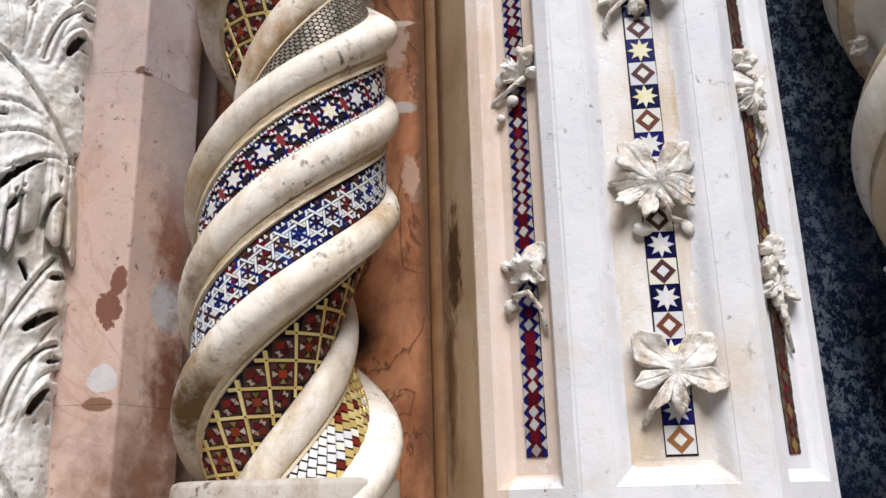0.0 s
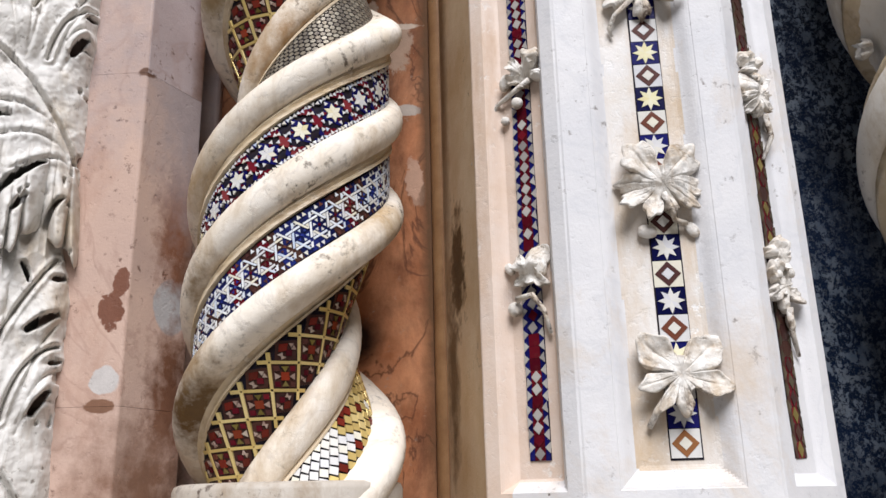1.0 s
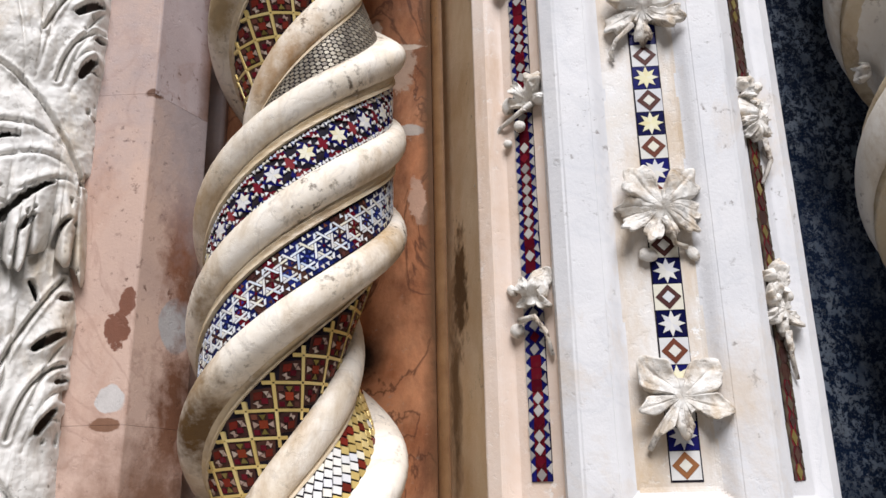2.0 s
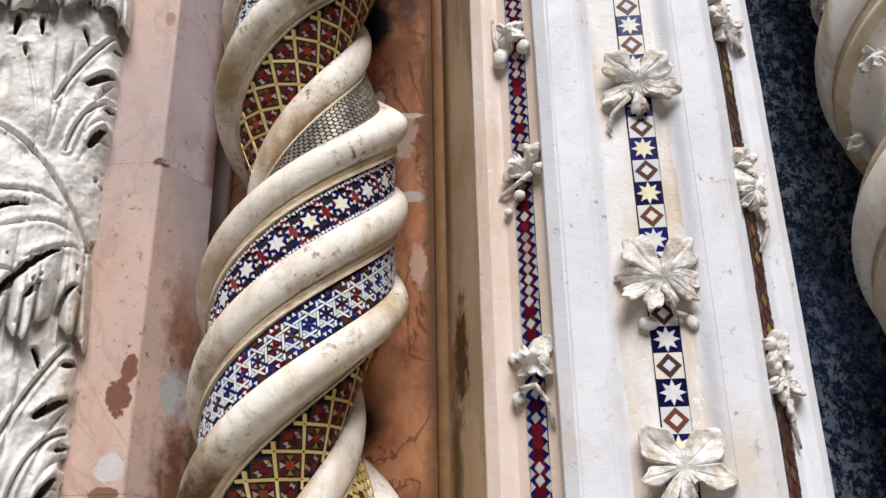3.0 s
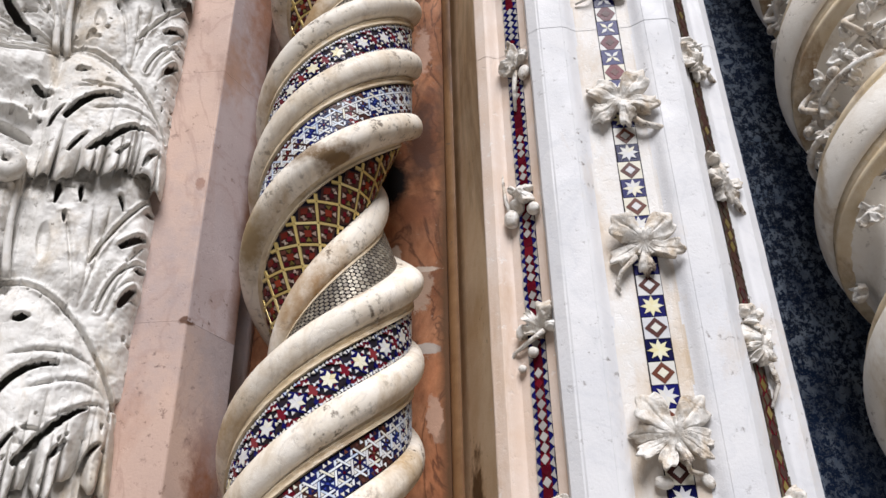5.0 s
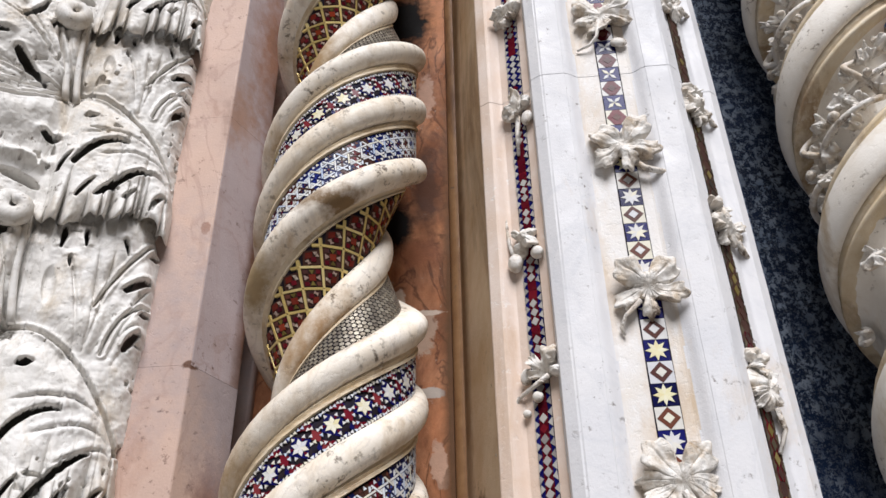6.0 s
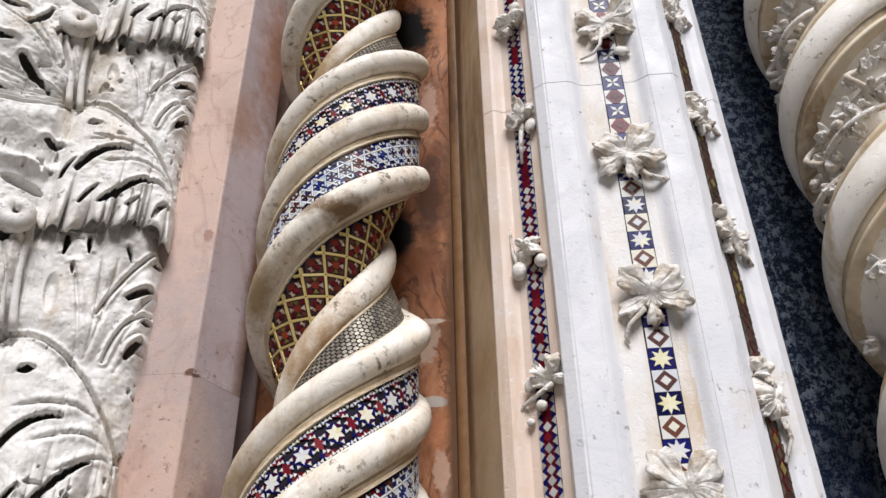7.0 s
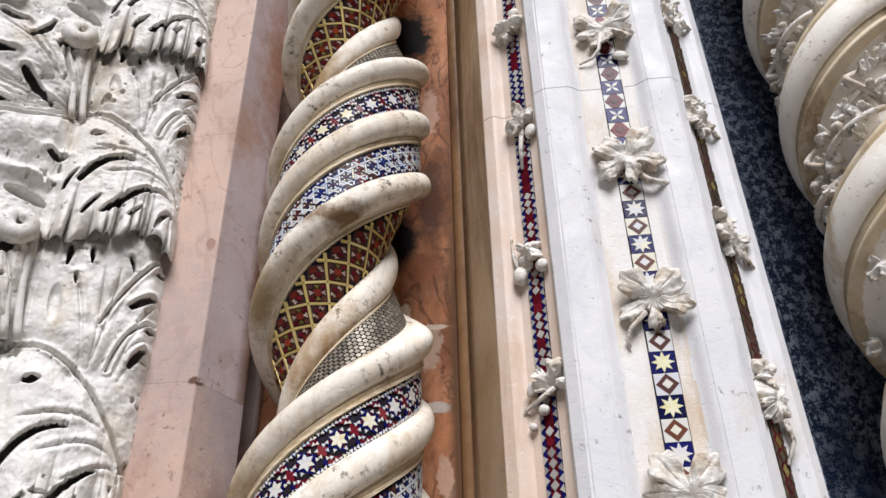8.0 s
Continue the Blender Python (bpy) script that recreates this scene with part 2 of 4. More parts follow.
def prism(points, z0, z1, bev=0.0):
    """An upright block over a plan outline."""
    bm = bmesh.new()
    lo = [bm.verts.new((x, y, z0)) for x, y in points]
    hi = [bm.verts.new((x, y, z1)) for x, y in points]
    bm.faces.new(lo[::-1]), bm.faces.new(hi)
    n = len(points)
    for i in range(n):
        bm.faces.new((lo[i], lo[(i + 1) % n], hi[(i + 1) % n], hi[i]))
    bmesh.ops.recalc_face_normals(bm, faces=bm.faces)
    if bev:
        edges = [e for e in bm.edges if abs(e.verts[0].co.z - e.verts[1].co.z) > 0.01]
        bmesh.ops.bevel(bm, geom=edges, offset=bev, segments=3, profile=0.5, affect="EDGES")
    return bm


def grid_mesh(rows, close_u=False):
    """A mesh from rows of points, all of one length."""
    bm = bmesh.new()
    vs = [[bm.verts.new(p) for p in r] for r in rows]
    for a, b in zip(vs, vs[1:]):
        m = len(a)
        for j in range(m if close_u else m - 1):
            bm.faces.new((a[j], a[(j + 1) % m], b[(j + 1) % m], b[j]))
    return bm


def thing(name, label, category, at=(0, 0, 0), group="", kind=""):
    ob = new(name)
    ob.empty_display_size = 0.1
    ob.location = at
    return tagged(ob, label, category, group, kind)


TOP = 5.0

# ---- ground and socle ----
ground = part("ground", prism([(-400, -600), (400, -600), (400, 60), (-400, 60)], -0.3, 0.0), PAVING)
tagged(ground, "grey stone paving before the church front", "ground", kind="structure")
socle = part("socle", prism([(-3.0, 1.26), (3.0, 1.26), (3.0, 2.9), (-3.0, 2.9)], 0.0, 1.56, 0.01), SOCLE)
tagged(socle, "plain weathered dark grey stone socle carrying the columns and piers", "socle", kind="structure")
back = part("wall_back", prism([(-3.0, 2.5), (3.0, 2.5), (3.0, 2.9), (-3.0, 2.9)], 1.56, TOP + 0.6), RED)
tagged(back, "rough masonry of the facade behind the marble facing", "wall", kind="structure")

# ---- pink pilaster, niche ----
pil = thing("pilaster", "smooth pink marble pilaster with chipped arris and brown patches", "pilaster")
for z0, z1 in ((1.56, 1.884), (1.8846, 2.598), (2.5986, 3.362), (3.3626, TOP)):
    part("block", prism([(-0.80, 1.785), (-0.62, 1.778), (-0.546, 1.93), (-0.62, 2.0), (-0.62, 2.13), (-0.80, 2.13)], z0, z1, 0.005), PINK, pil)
    # upper blocks: the right-hand chamfer gets the tone with painted shade
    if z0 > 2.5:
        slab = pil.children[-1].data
        slab.materials.append(PINK_SHADED)
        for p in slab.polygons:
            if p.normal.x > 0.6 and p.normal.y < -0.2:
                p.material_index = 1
part("core", prism([(-0.79, 1.80), (-0.632, 1.795), (-0.566, 1.928), (-0.635, 1.99), (-0.635, 2.12), (-0.79, 2.12)], 1.56, TOP), PINK, pil)
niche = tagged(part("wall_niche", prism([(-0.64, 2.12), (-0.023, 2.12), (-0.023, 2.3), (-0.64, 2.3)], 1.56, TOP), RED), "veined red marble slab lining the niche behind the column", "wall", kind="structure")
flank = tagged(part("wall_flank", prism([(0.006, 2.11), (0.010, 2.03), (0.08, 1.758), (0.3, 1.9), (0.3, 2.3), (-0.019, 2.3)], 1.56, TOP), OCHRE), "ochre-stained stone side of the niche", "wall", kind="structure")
bead = tagged(part("trim_bead", prism([(-0.022 + 0.03 * (1 - math.cos(a * math.pi / 16)), 2.119 - 0.035 * math.sin(a * math.pi / 16)) for a in range(17)] + [(0.04, 2.14), (-0.022, 2.14)], 1.56, TOP), BROWN), "rusty brown rounded moulding in the niche corner", "moulding", kind="structure")
strip_l = tagged(part("trim_strip", prism([(-0.618, 2.085), (-0.562, 2.085), (-0.556, 2.093), (-0.556, 2.118), (-0.618, 2.118)], 1.56, TOP, 0.004), PINK), "narrow pink marble strip beside the pilaster", "trim", kind="structure")
dark = tagged(part("wall_dark", prism([(0.60, 2.02), (0.85, 2.06), (0.91, 2.28), (1.8, 2.28), (1.8, 2.45), (0.60, 2.45)], 1.56, TOP), DARK), "mottled dark blue-black stone slab lining the niche", "wall", kind="structure")

# ---- octagonal pier ----
PIER = [(0.077, 1.75), (0.240, 1.637), (0.568, 1.620), (0.722, 1.748)]
pier = thing("pier", "white marble pier with sunk panels, mosaic strips and leaf bosses", "pier")
part("core", prism([(0.13, 1.80), (0.26, 1.72), (0.55, 1.71), (0.67, 1.80), (0.70, 2.3), (0.10, 2.3)], 1.56, TOP), MARBLE, pier)


class Face:
    """One upright face of the pier, with a sunk panel."""

    def __init__(self, p0, p1, fillet, mould, depth):
        self.o = Vector((*p0, 0))
        d = Vector((*p1, 0)) - self.o
        self.w, self.u = d.length, d.normalized()
        self.n = Vector((self.u.y, -self.u.x, 0))
        self.fillet, self.mould, self.depth = fillet, mould, depth

    def at(self, u, z, out=0.0):
        return self.o + self.u * u + self.n * out + Vector((0, 0, z))

    def floor_pose(self, u, z, out=0.0, turn=0.0):
        """A pose on the panel's floor: x across, y up, z outwards."""
        m = Matrix((self.u, Vector((0, 0, 1)), self.n)).transposed().to_4x4()
        return Matrix.Translation(self.at(u, z, out - self.depth)) @ m @ Matrix.Rotation(radians(turn), 4, "Z")

    def sink(self, d):
        """Depth below the face, d in from the inner edge of the fillet: a small step, then a cyma."""
        if d <= 0:
            return 0.0
        k = min(d / self.mould, 1.0)
        return self.depth * (0.05 + 0.95 * (k - 0.55 * math.sin(2 * math.pi * k) / (2 * math.pi))) if k < 1 else self.depth


def panel_mesh(f, z0, z_panel, z1):
    us = [0.0, 0.004, f.fillet, f.fillet + 0.0015]
    us += [f.fillet + f.mould * k / 9 for k in range(1, 10)]
    us += [f.w - v for v in reversed(us)]
    if z_panel < z0:
        zs = [z0 + (z1 - z0) * k / 40 for k in range(41)]
    else:
        zs = [z0, z_panel - 0.004, z_panel, z_panel + 0.0015] + [z_panel + f.mould * k / 9 for k in range(1, 10)]
        zs += [zs[-1] + (z1 - zs[-1]) * k / 60 for k in range(1, 61)]
    rows = []
    for z in zs:
        row = []
        for u in us:
            s = f.sink(min(u - f.fillet, f.w - f.fillet - u, z - z_panel))
            worn = 0.0016 * noise.noise((u * 30, z * 9, f.o.x * 10)) if 0 < u < f.w else 0.0
            edge = 0.004 if u in (0.0, f.w) else 0.0
            row.append(f.at(u, z, -s + worn - edge * 0.5))
        rows.append(row)
    return grid_mesh(rows)


FACES = [Face(PIER[0], PIER[1], 0.032, 0.024, 0.030), Face(PIER[1], PIER[2], 0.060, 0.040, 0.021), Face(PIER[2], PIER[3], 0.032, 0.022, 0.023)]
for f, mat in zip(FACES, (PEACH, FLOOR, MARBLE)):
    for za, zp, zb in ((1.56, 1.705, 3.3292), (3.3308, 0.0, TOP)):
        fac = part("facing", panel_mesh(f, za, zp, zb), MARBLE, pier, "sunk marble panel with moulded border")
        fac.data.materials.append(mat)
        for p in fac.data.polygons:
            c = p.center - f.o
            if c.dot(f.n) < -f.depth * 0.90 or (mat is PEACH and c.dot(f.u) < f.fillet + f.mould):
                p.material_index = 1
part("side", prism([(0.082, 1.754), (0.13, 1.80), (0.13, 2.2), (0.10, 2.2)], 1.56, TOP), OCHRE, pier, "ochre-stained return of the pier")
part("side", prism([(0.7205, 1.752), (0.745, 2.05), (0.66, 2.05), (0.66, 1.80)], 1.56, TOP), MARBLE, pier)

# ---- twisted column ----
AX, AY, PITCH = -0.305, 1.875, 0.93
column = thing("twisted_column", "cream marble twisted column with rolls and bands of glass mosaic", "column", (AX, AY, 0))
Z0, Z1 = 1.72, TOP


def spiral_strip(profile, z0=Z0, z1=Z1, dz=0.022, pitch=PITCH):
    """A strip that winds up the shaft; profile: (psi in degrees, radius)."""
    rows = []
    n = int((z1 - z0) / dz)
    for i in range(n + 1):
        z = z0 + (z1 - z0) * i / n
        rows.append([(r * math.sin(radians(p + 360 * z / pitch)), -r * math.cos(radians(p + 360 * z / pitch)), z) for p, r in profile])
    return grid_mesh(rows)


def roll_profile(centre, half, r_in0, r_in1, r_out, n=18):
    out = [(centre - half, r_in0 - 0.02)]
    for i in range(n + 1):
        a = math.pi * i / n
        k = (1 - math.cos(a)) / 2
        base = r_in0 + (r_in1 - r_in0) * k
        out.append((centre - half * math.cos(a), base + (r_out - base) * math.sin(a) ** 0.85))
    return out + [(centre + half, r_in1 - 0.02)]


ROLL_SPECS = [(114, 18, 0.160, 0.196, 0.230), (199, 18, 0.196, 0.196, 0.230), (286, 18, 0.196, 0.175, 0.230), (390, 22, 0.108, 0.118, 0.140)]
for c, h, a, b, o in ROLL_SPECS:
    part("roll", spiral_strip(roll_profile(c, h, a, b, o), 1.58 if c == 114 else Z0), ROLLS, column, smooth=True)
FILLETS = [[(131, 0.18), (132, 0.199), (135, 0.203), (138, 0.199), (139, 0.205), (142, 0.205), (143, 0.19)],
           [(216, 0.18), (217, 0.199), (220, 0.203), (223, 0.199), (224, 0.205), (227, 0.205), (228, 0.19)],
           [(303, 0.16), (304, 0.180), (306, 0.172), (308.5, 0.166), (309, 0.172), (311, 0.171), (312, 0.15)],
           [(411, 0.10), (412, 0.120), (415, 0.126), (417, 0.126), (418, 0.11)]]
for f in FILLETS:
    part("fillet", spiral_strip(f), FILLET, column, "ochre-stained fillet beside the roll")
BEDS = [[(142, 0.19), (143, 0.197), (155, 0.197), (170, 0.197), (181, 0.197), (182, 0.19)],
        [(227, 0.19), (228, 0.197), (242, 0.197), (255, 0.197), (268, 0.197), (269, 0.19)],
        [(310, 0.15)] + [(311 + 57 * k / 6, 0.166 - 0.058 * k / 6) for k in range(7)] + [(369, 0.1)],
        [(416, 0.11)] + [(417 + 39 * k / 4, 0.121 + 0.039 * k / 4) for k in range(5)] + [(457, 0.15)]]
for f in BEDS:
    part("mosaic_bed", spiral_strip(f), GROUT, column, "dark bed of the mosaic band", smooth=True)

# drum under the shaft
rows = []
for r, z in [(0.02, 1.735), (0.208, 1.735), (0.218, 1.731), (0.222, 1.722), (0.222, 1.66), (0.222, 1.62), (0.25, 1.60), (0.262, 1.58), (0.262, 1.56)]:
    rows.append([(r * math.sin(2 * math.pi * i / 64), -r * math.cos(2 * math.pi * i / 64), z) for i in range(64)])
part("base", grid_mesh(rows, True), FOOT, column, "round worn white marble base", smooth=True)

# ---- carved panel ----
FU, FN, F0 = Vector((-math.cos(radians(34)), -math.sin(radians(34)), 0)), Vector((math.sin(radians(34)), -math.cos(radians(34)), 0)), Vector((-0.75, 1.80, 0))
panel = thing("carved_panel", "white marble panel carved with deep acanthus leaves", "relief")
q = [F0 - FN * 0.15, F0 + FU * 0.8 - FN * 0.15, F0 + FU * 0.8 - FN * 0.4, F0 - FN * 0.24]
# Hidden backing in dark stone, added so the drilled openings stay dark.
part("slab", prism([(v.x, v.y) for v in q], 1.56, TOP, 0.0), SOCLE, panel, "dark rough backing behind the carving")


def on_panel(u, z, h):
    return F0 + FU * u + FN * h + Vector((0, 0, z))


def tube(points, radii, n=8, place=None):
    """A tapered tube along points."""
    rows = []
    pts = [Vector(p) for p in points]
    for i, p in enumerate(pts):
        d = (pts[min(i + 1, len(pts) - 1)] - pts[max(i - 1, 0)]).normalized()
        a = d.orthogonal().normalized() if abs(d.z) > 0.99 else d.cross(Vector((0, 0, 1))).normalized()
        b = d.cross(a)
        rows.append([p + (a * math.cos(2 * math.pi * k / n) + b * math.sin(2 * math.pi * k / n)) * radii[i] for k in range(n)])
    if place:
        rows = [[place(*v) for v in r] for r in rows]
    bm = grid_mesh(rows, True)
    bm.faces.new([v for v in list(bm.verts)[:n]][::-1])
    bm.faces.new([v for v in list(bm.verts)[-n:]])
    return bm


# the carving repeats between these lines of leaf teeth
ROWS = (1.51, 2.255, 3.0, 3.65, 4.33, 5.0)
UNIT = 0.72
# drilled slits and eyes in one repeat: across and up at start, bend and end, half-width
SLITS = [(0.190, -0.02, 0.125, 0.085, 0.078, 0.106, 0.0085), (0.258, 0.085, 0.225, 0.185, 0.150, 0.182, 0.0085), (0.235, -0.03, 0.222, 0.012, 0.205, 0.035, 0.006), (0.060, -0.01, 0.052, 0.028, 0.035, 0.040, 0.006),
         (0.128, -0.005, 0.118, 0.012, 0.105, 0.028, 0.005), (0.254, 0.272, 0.243, 0.272, 0.232, 0.276, 0.0075), (0.290, 0.06, 0.285, 0.10, 0.272, 0.125, 0.006)]
SIDE_EYES = [(0.046, 0.352, 0.040, 0.372, 0.020, 0.392, 0.0085), (0.072, 0.495, 0.050, 0.515, 0.022, 0.528, 0.009), (0.030, 0.602, 0.020, 0.604, 0.010, 0.606, 0.007), (0.028, 0.445, 0.018, 0.448, 0.008, 0.450, 0.006),
             (0.236, 0.640, 0.234, 0.61, 0.238, 0.575, 0.006), (0.185, 0.635, 0.187, 0.61, 0.182, 0.585, 0.005), (0.205, 0.55, 0.203, 0.54, 0.200, 0.525, 0.004), (0.095, 0.62, 0.085, 0.605, 0.080, 0.585, 0.005)]
LEFT_SLITS = [(0.455, 0.425, 0.420, 0.375, 0.372, 0.346, 0.011), (0.50, 0.30, 0.48, 0.29, 0.46, 0.295, 0.008), (0.395, 0.565, 0.375, 0.585, 0.345, 0.580, 0.010), (0.335, 0.175, 0.315, 0.16, 0.300, 0.175, 0.009),
              (0.56, 0.44, 0.53, 0.48, 0.49, 0.47, 0.012), (0.56, 0.13, 0.53, 0.16, 0.48, 0.15, 0.011), (0.47, 0.55, 0.44, 0.60, 0.43, 0.66, 0.009), (0.55, 0.62, 0.52, 0.60, 0.49, 0.61, 0.009)]
# ribs with a raised lip on both sides
RIBS = [(0.300, 0.375, 0.130, 0.350, 0.018, 0.120), (0.133, 0.440, 0.100, 0.540, 0.028, 0.640), (0.100, 0.330, 0.085, 0.450, 0.012, 0.470), (0.290, 0.370, 0.380, 0.330, 0.600, 0.420), (0.300, 0.360, 0.400, 0.270, 0.620, 0.230)]
RIBS += [(0.290, 0.380, 0.310, 0.500, 0.300, 0.640), (0.315, 0.380, 0.360, 0.460, 0.380, 0.560), (0.330, 0.350, 0.480, 0.300, 0.600, 0.310)]


def fan(a, b, c, d, bend, n):
    """Veins from the line a-b to the line c-d, bent to one side."""
    out = []
    for i in range(n):
        k = (i + 0.5) / n
        x0, y0, x1, y1 = a[0] + (b[0] - a[0]) * k, a[1] + (b[1] - a[1]) * k, c[0] + (d[0] - c[0]) * k, c[1] + (d[1] - c[1]) * k
        out.append((x0, y0, (x0 + x1) / 2 + bend[0], (y0 + y1) / 2 + bend[1], x1, y1))
    return out


VEINS = fan((0.045, 0.165), (0.020, 0.075), (0.285, 0.225), (0.130, 0.02), (-0.045, 0.075), 3) + fan((0.125, 0.33), (0.16, 0.345), (0.085, 0.60), (0.225, 0.54), (-0.01, 0.0), 3)
VEINS += fan((0.085, 0.36), (0.07, 0.30), (0.02, 0.55), (0.008, 0.34), (0.01, 0.045), 4) + fan((0.32, 0.355), (0.33, 0.30), (0.62, 0.50), (0.62, 0.16), (0.0, -0.03), 4)
VEINS += fan((0.31, 0.40), (0.35, 0.42), (0.36, 0.60), (0.56, 0.58), (0.0, 0.02), 5) + fan((0.40, 0.66), (0.60, 0.66), (0.36, 0.72), (0.60, 0.80), (0.0, 0.02), 4)


def stroke_distance(u, z, st):
    """How far each place lies from a bent stroke, whether above it, and how far along."""
    best = np.full(u.shape, 9.0)
    above, along = np.zeros(u.shape), np.zeros(u.shape)
    ks = np.linspace(0, 1, 13)
    xs = (1 - ks) ** 2 * st[0] + 2 * ks * (1 - ks) * st[2] + ks * ks * st[4]
    ys = (1 - ks) ** 2 * st[1] + 2 * ks * (1 - ks) * st[3] + ks * ks * st[5]
    for i in range(12):
        dx, dy = xs[i + 1] - xs[i], ys[i + 1] - ys[i]
        t = np.clip(((u - xs[i]) * dx + (z - ys[i]) * dy) / max(dx * dx + dy * dy, 1e-9), 0, 1)
        y = ys[i] + t * dy
        d = np.hypot(u - xs[i] - t * dx, z - y)
        near = d < best
        above = np.where(near, (z - y) / np.maximum(d, 1e-4), above)
        along = np.where(near, (i + t) / 12, along)
        best = np.where(near, d, best)
    return best, above, along


def bell(x, y, sx, sy):
    return np.exp(-((x / sx) ** 2) - (y / sy) ** 2)


def soft_noise(x, y, seed):
    """Smooth noise on a lattice, about -0.5 to 0.5."""
    table = np.random.RandomState(seed).rand(64, 64) - 0.5
    i, j = np.floor(x).astype(int), np.floor(y).astype(int)
    a, b = x - i, y - j
    a, b = a * a * (3 - 2 * a), b * b * (3 - 2 * b)
    g = lambda p, q: table[p % 64, q % 64]
    return (g(i, j) * (1 - a) + g(i + 1, j) * a) * (1 - b) + (g(i, j + 1) * (1 - a) + g(i + 1, j + 1) * a) * b


def tooth_line(u, z0, seed):
    """Height of the toothed lower edge of a row of leaves."""
    low = np.interp(u, [-0.02, 0.014, 0.10, 0.165, 0.25, 0.30, 0.36, 0.5, 0.66], [-0.012, 0.0, 0.008, -0.018, -0.045, -0.050, -0.02, -0.04, -0.02])
    wavy = u + 0.011 * np.sin(u * 33 + seed) + 0.005 * np.sin(u * 83 + 2 * seed)
    fade = np.clip((0.33 - u) / 0.05, 0.15, 1)
    uneven = 0.6 + 0.9 * (soft_noise(u * 40, u * 0 + seed, 31) + 0.5)
    low = low - fade * (0.022 * uneven * np.abs(np.sin(np.pi * wavy / 0.031)) ** 0.7 + 0.034 * uneven * np.abs(np.sin(np.pi * (wavy + 0.012) / 0.086)) ** 0.6)
    return z0 + low, wavy


def carve(row):
    """One row of the acanthus carving: a rounded stalk of leaves, each hanging over the next below with a toothed, drilled lip."""
    jr = random.Random(row + 5)
    nu, nv = 350, (400 if row < 4 else 120)
    u1 = np.linspace(-0.013, 0.60, nu)
    z0, z1 = ROWS[row], ROWS[row + 1]
    low, wavy = tooth_line(u1, z0, row)
    high = tooth_line(u1, z1, row + 1)[0] + np.where(u1 < 0.31, 0.070, 0.006)
    v = np.linspace(0, 1, nv)[:, None] * np.ones(nu)
    u = np.ones((nv, 1)) * u1
    zz = low + (high - low) * v
    scale = UNIT / (z1 - z0)
    w = (zz - z0) * scale
    # the rounded stalk at the edge, and the scrolled ground beyond it
    h = 0.060 * np.clip(1 - ((u - 0.135) / 0.158) ** 2, 0, 1) ** 0.62
    h += np.clip((u - 0.28) / 0.06, 0, 1) * (0.018 + 0.040 * bell(u - 0.46, w - 0.24, 0.13, 0.10) + 0.040 * bell(u - 0.46, w - 0.50, 0.12, 0.12) + 0.030 * bell(u - 0.56, w - 0.68, 0.08, 0.07) + 0.028 * bell(u - 0.31, w - 0.52, 0.03, 0.14))
    # the hanging leaf swells from the midrib down to its teeth
    mid = np.interp(u1, [0.0, 0.018, 0.058, 0.130, 0.164, 0.281, 0.31], [0.06, 0.118, 0.185, 0.275, 0.297, 0.350, 0.360])
    k = np.clip((mid - w) / np.maximum(mid - (low - z0) * scale, 0.02), 0, 1)
    own = np.clip((0.315 - u) / 0.035, 0, 1)
    h += own * (0.016 * np.clip(k * 8, 0, 1) + 0.036 * k ** 1.5)
    # smooth upper leaf, its right-hand lobes
    h += 0.014 * bell(u - 0.045, w - 0.40, 0.035, 0.05) + 0.016 * bell(u - 0.05, w - 0.545, 0.035, 0.045) + 0.010 * bell(u - 0.20, w - 0.42, 0.06, 0.06)
    # worn hollow in the form of a drop, and the deep ground between scrolls
    h -= 0.013 * np.clip(1.35 - np.hypot((u - 0.236 - 0.10 * (w - 0.468)) / 0.013, (w - 0.468) / 0.046) ** 2, 0, 1)
    h -= 0.11 * np.clip(1.5 - np.hypot((u - 0.362) / 0.042, (w - 0.02 - 0.25 * (u - 0.36)) / 0.016) ** 2, 0, 1)
    h += 0.030 * bell(u - 0.365, w - 0.085, 0.07, 0.018)

    def near(st, reach):
        """The part of the row that a stroke touches."""
        i = np.where((u1 > min(st[0:5:2]) - reach) & (u1 < max(st[0:5:2]) + reach))[0]
        band = w[:, i] if len(i) else w[:, :1]
        j = np.where((band > min(st[1:6:2]) - reach).any(axis=1) & (band < max(st[1:6:2]) + reach).any(axis=1))[0]
        return (slice(j[0], j[-1] + 1), slice(i[0], i[-1] + 1)) if len(i) and len(j) else None

    def shifted(st, by):
        a, b = jr.uniform(-by, by), jr.uniform(-by, by)
        return (st[0] + a, st[1] + b, st[2] + a, st[3] + b, st[4] + a, st[5] + b)

    for st in RIBS:
        p = shifted(st, 0.004)
        if s := near(p, 0.12):
            d, up, along = stroke_distance(u[s], w[s], p)
            thin = 1 - 0.5 * along
            h[s] += 0.0060 * np.exp(-(((d - 0.009) / 0.0045) ** 2)) - 0.0150 * np.exp(-((d / 0.0032) ** 2)) - 0.010 * thin * np.exp(-((d / 0.030) ** 2))
    for st in VEINS:
        p = shifted(st, 0.007)
        if s := near(p, 0.04):
            d, up, along = stroke_distance(u[s], w[s], p)
            deep = np.clip(along * 2.0, 0.3, 1) * np.clip((1.02 - along) * 6, 0, 1)
            h[s] += deep * (0.0026 * np.exp(-(((d - 0.011) / 0.006) ** 2)) - 0.0085 * np.exp(-((d / 0.0030) ** 2)))
    cut = np.zeros(h.shape)
    for st in SLITS + SIDE_EYES + LEFT_SLITS:
        p, wide = shifted(st, 0.005), st[6] * jr.uniform(0.60, 0.85)
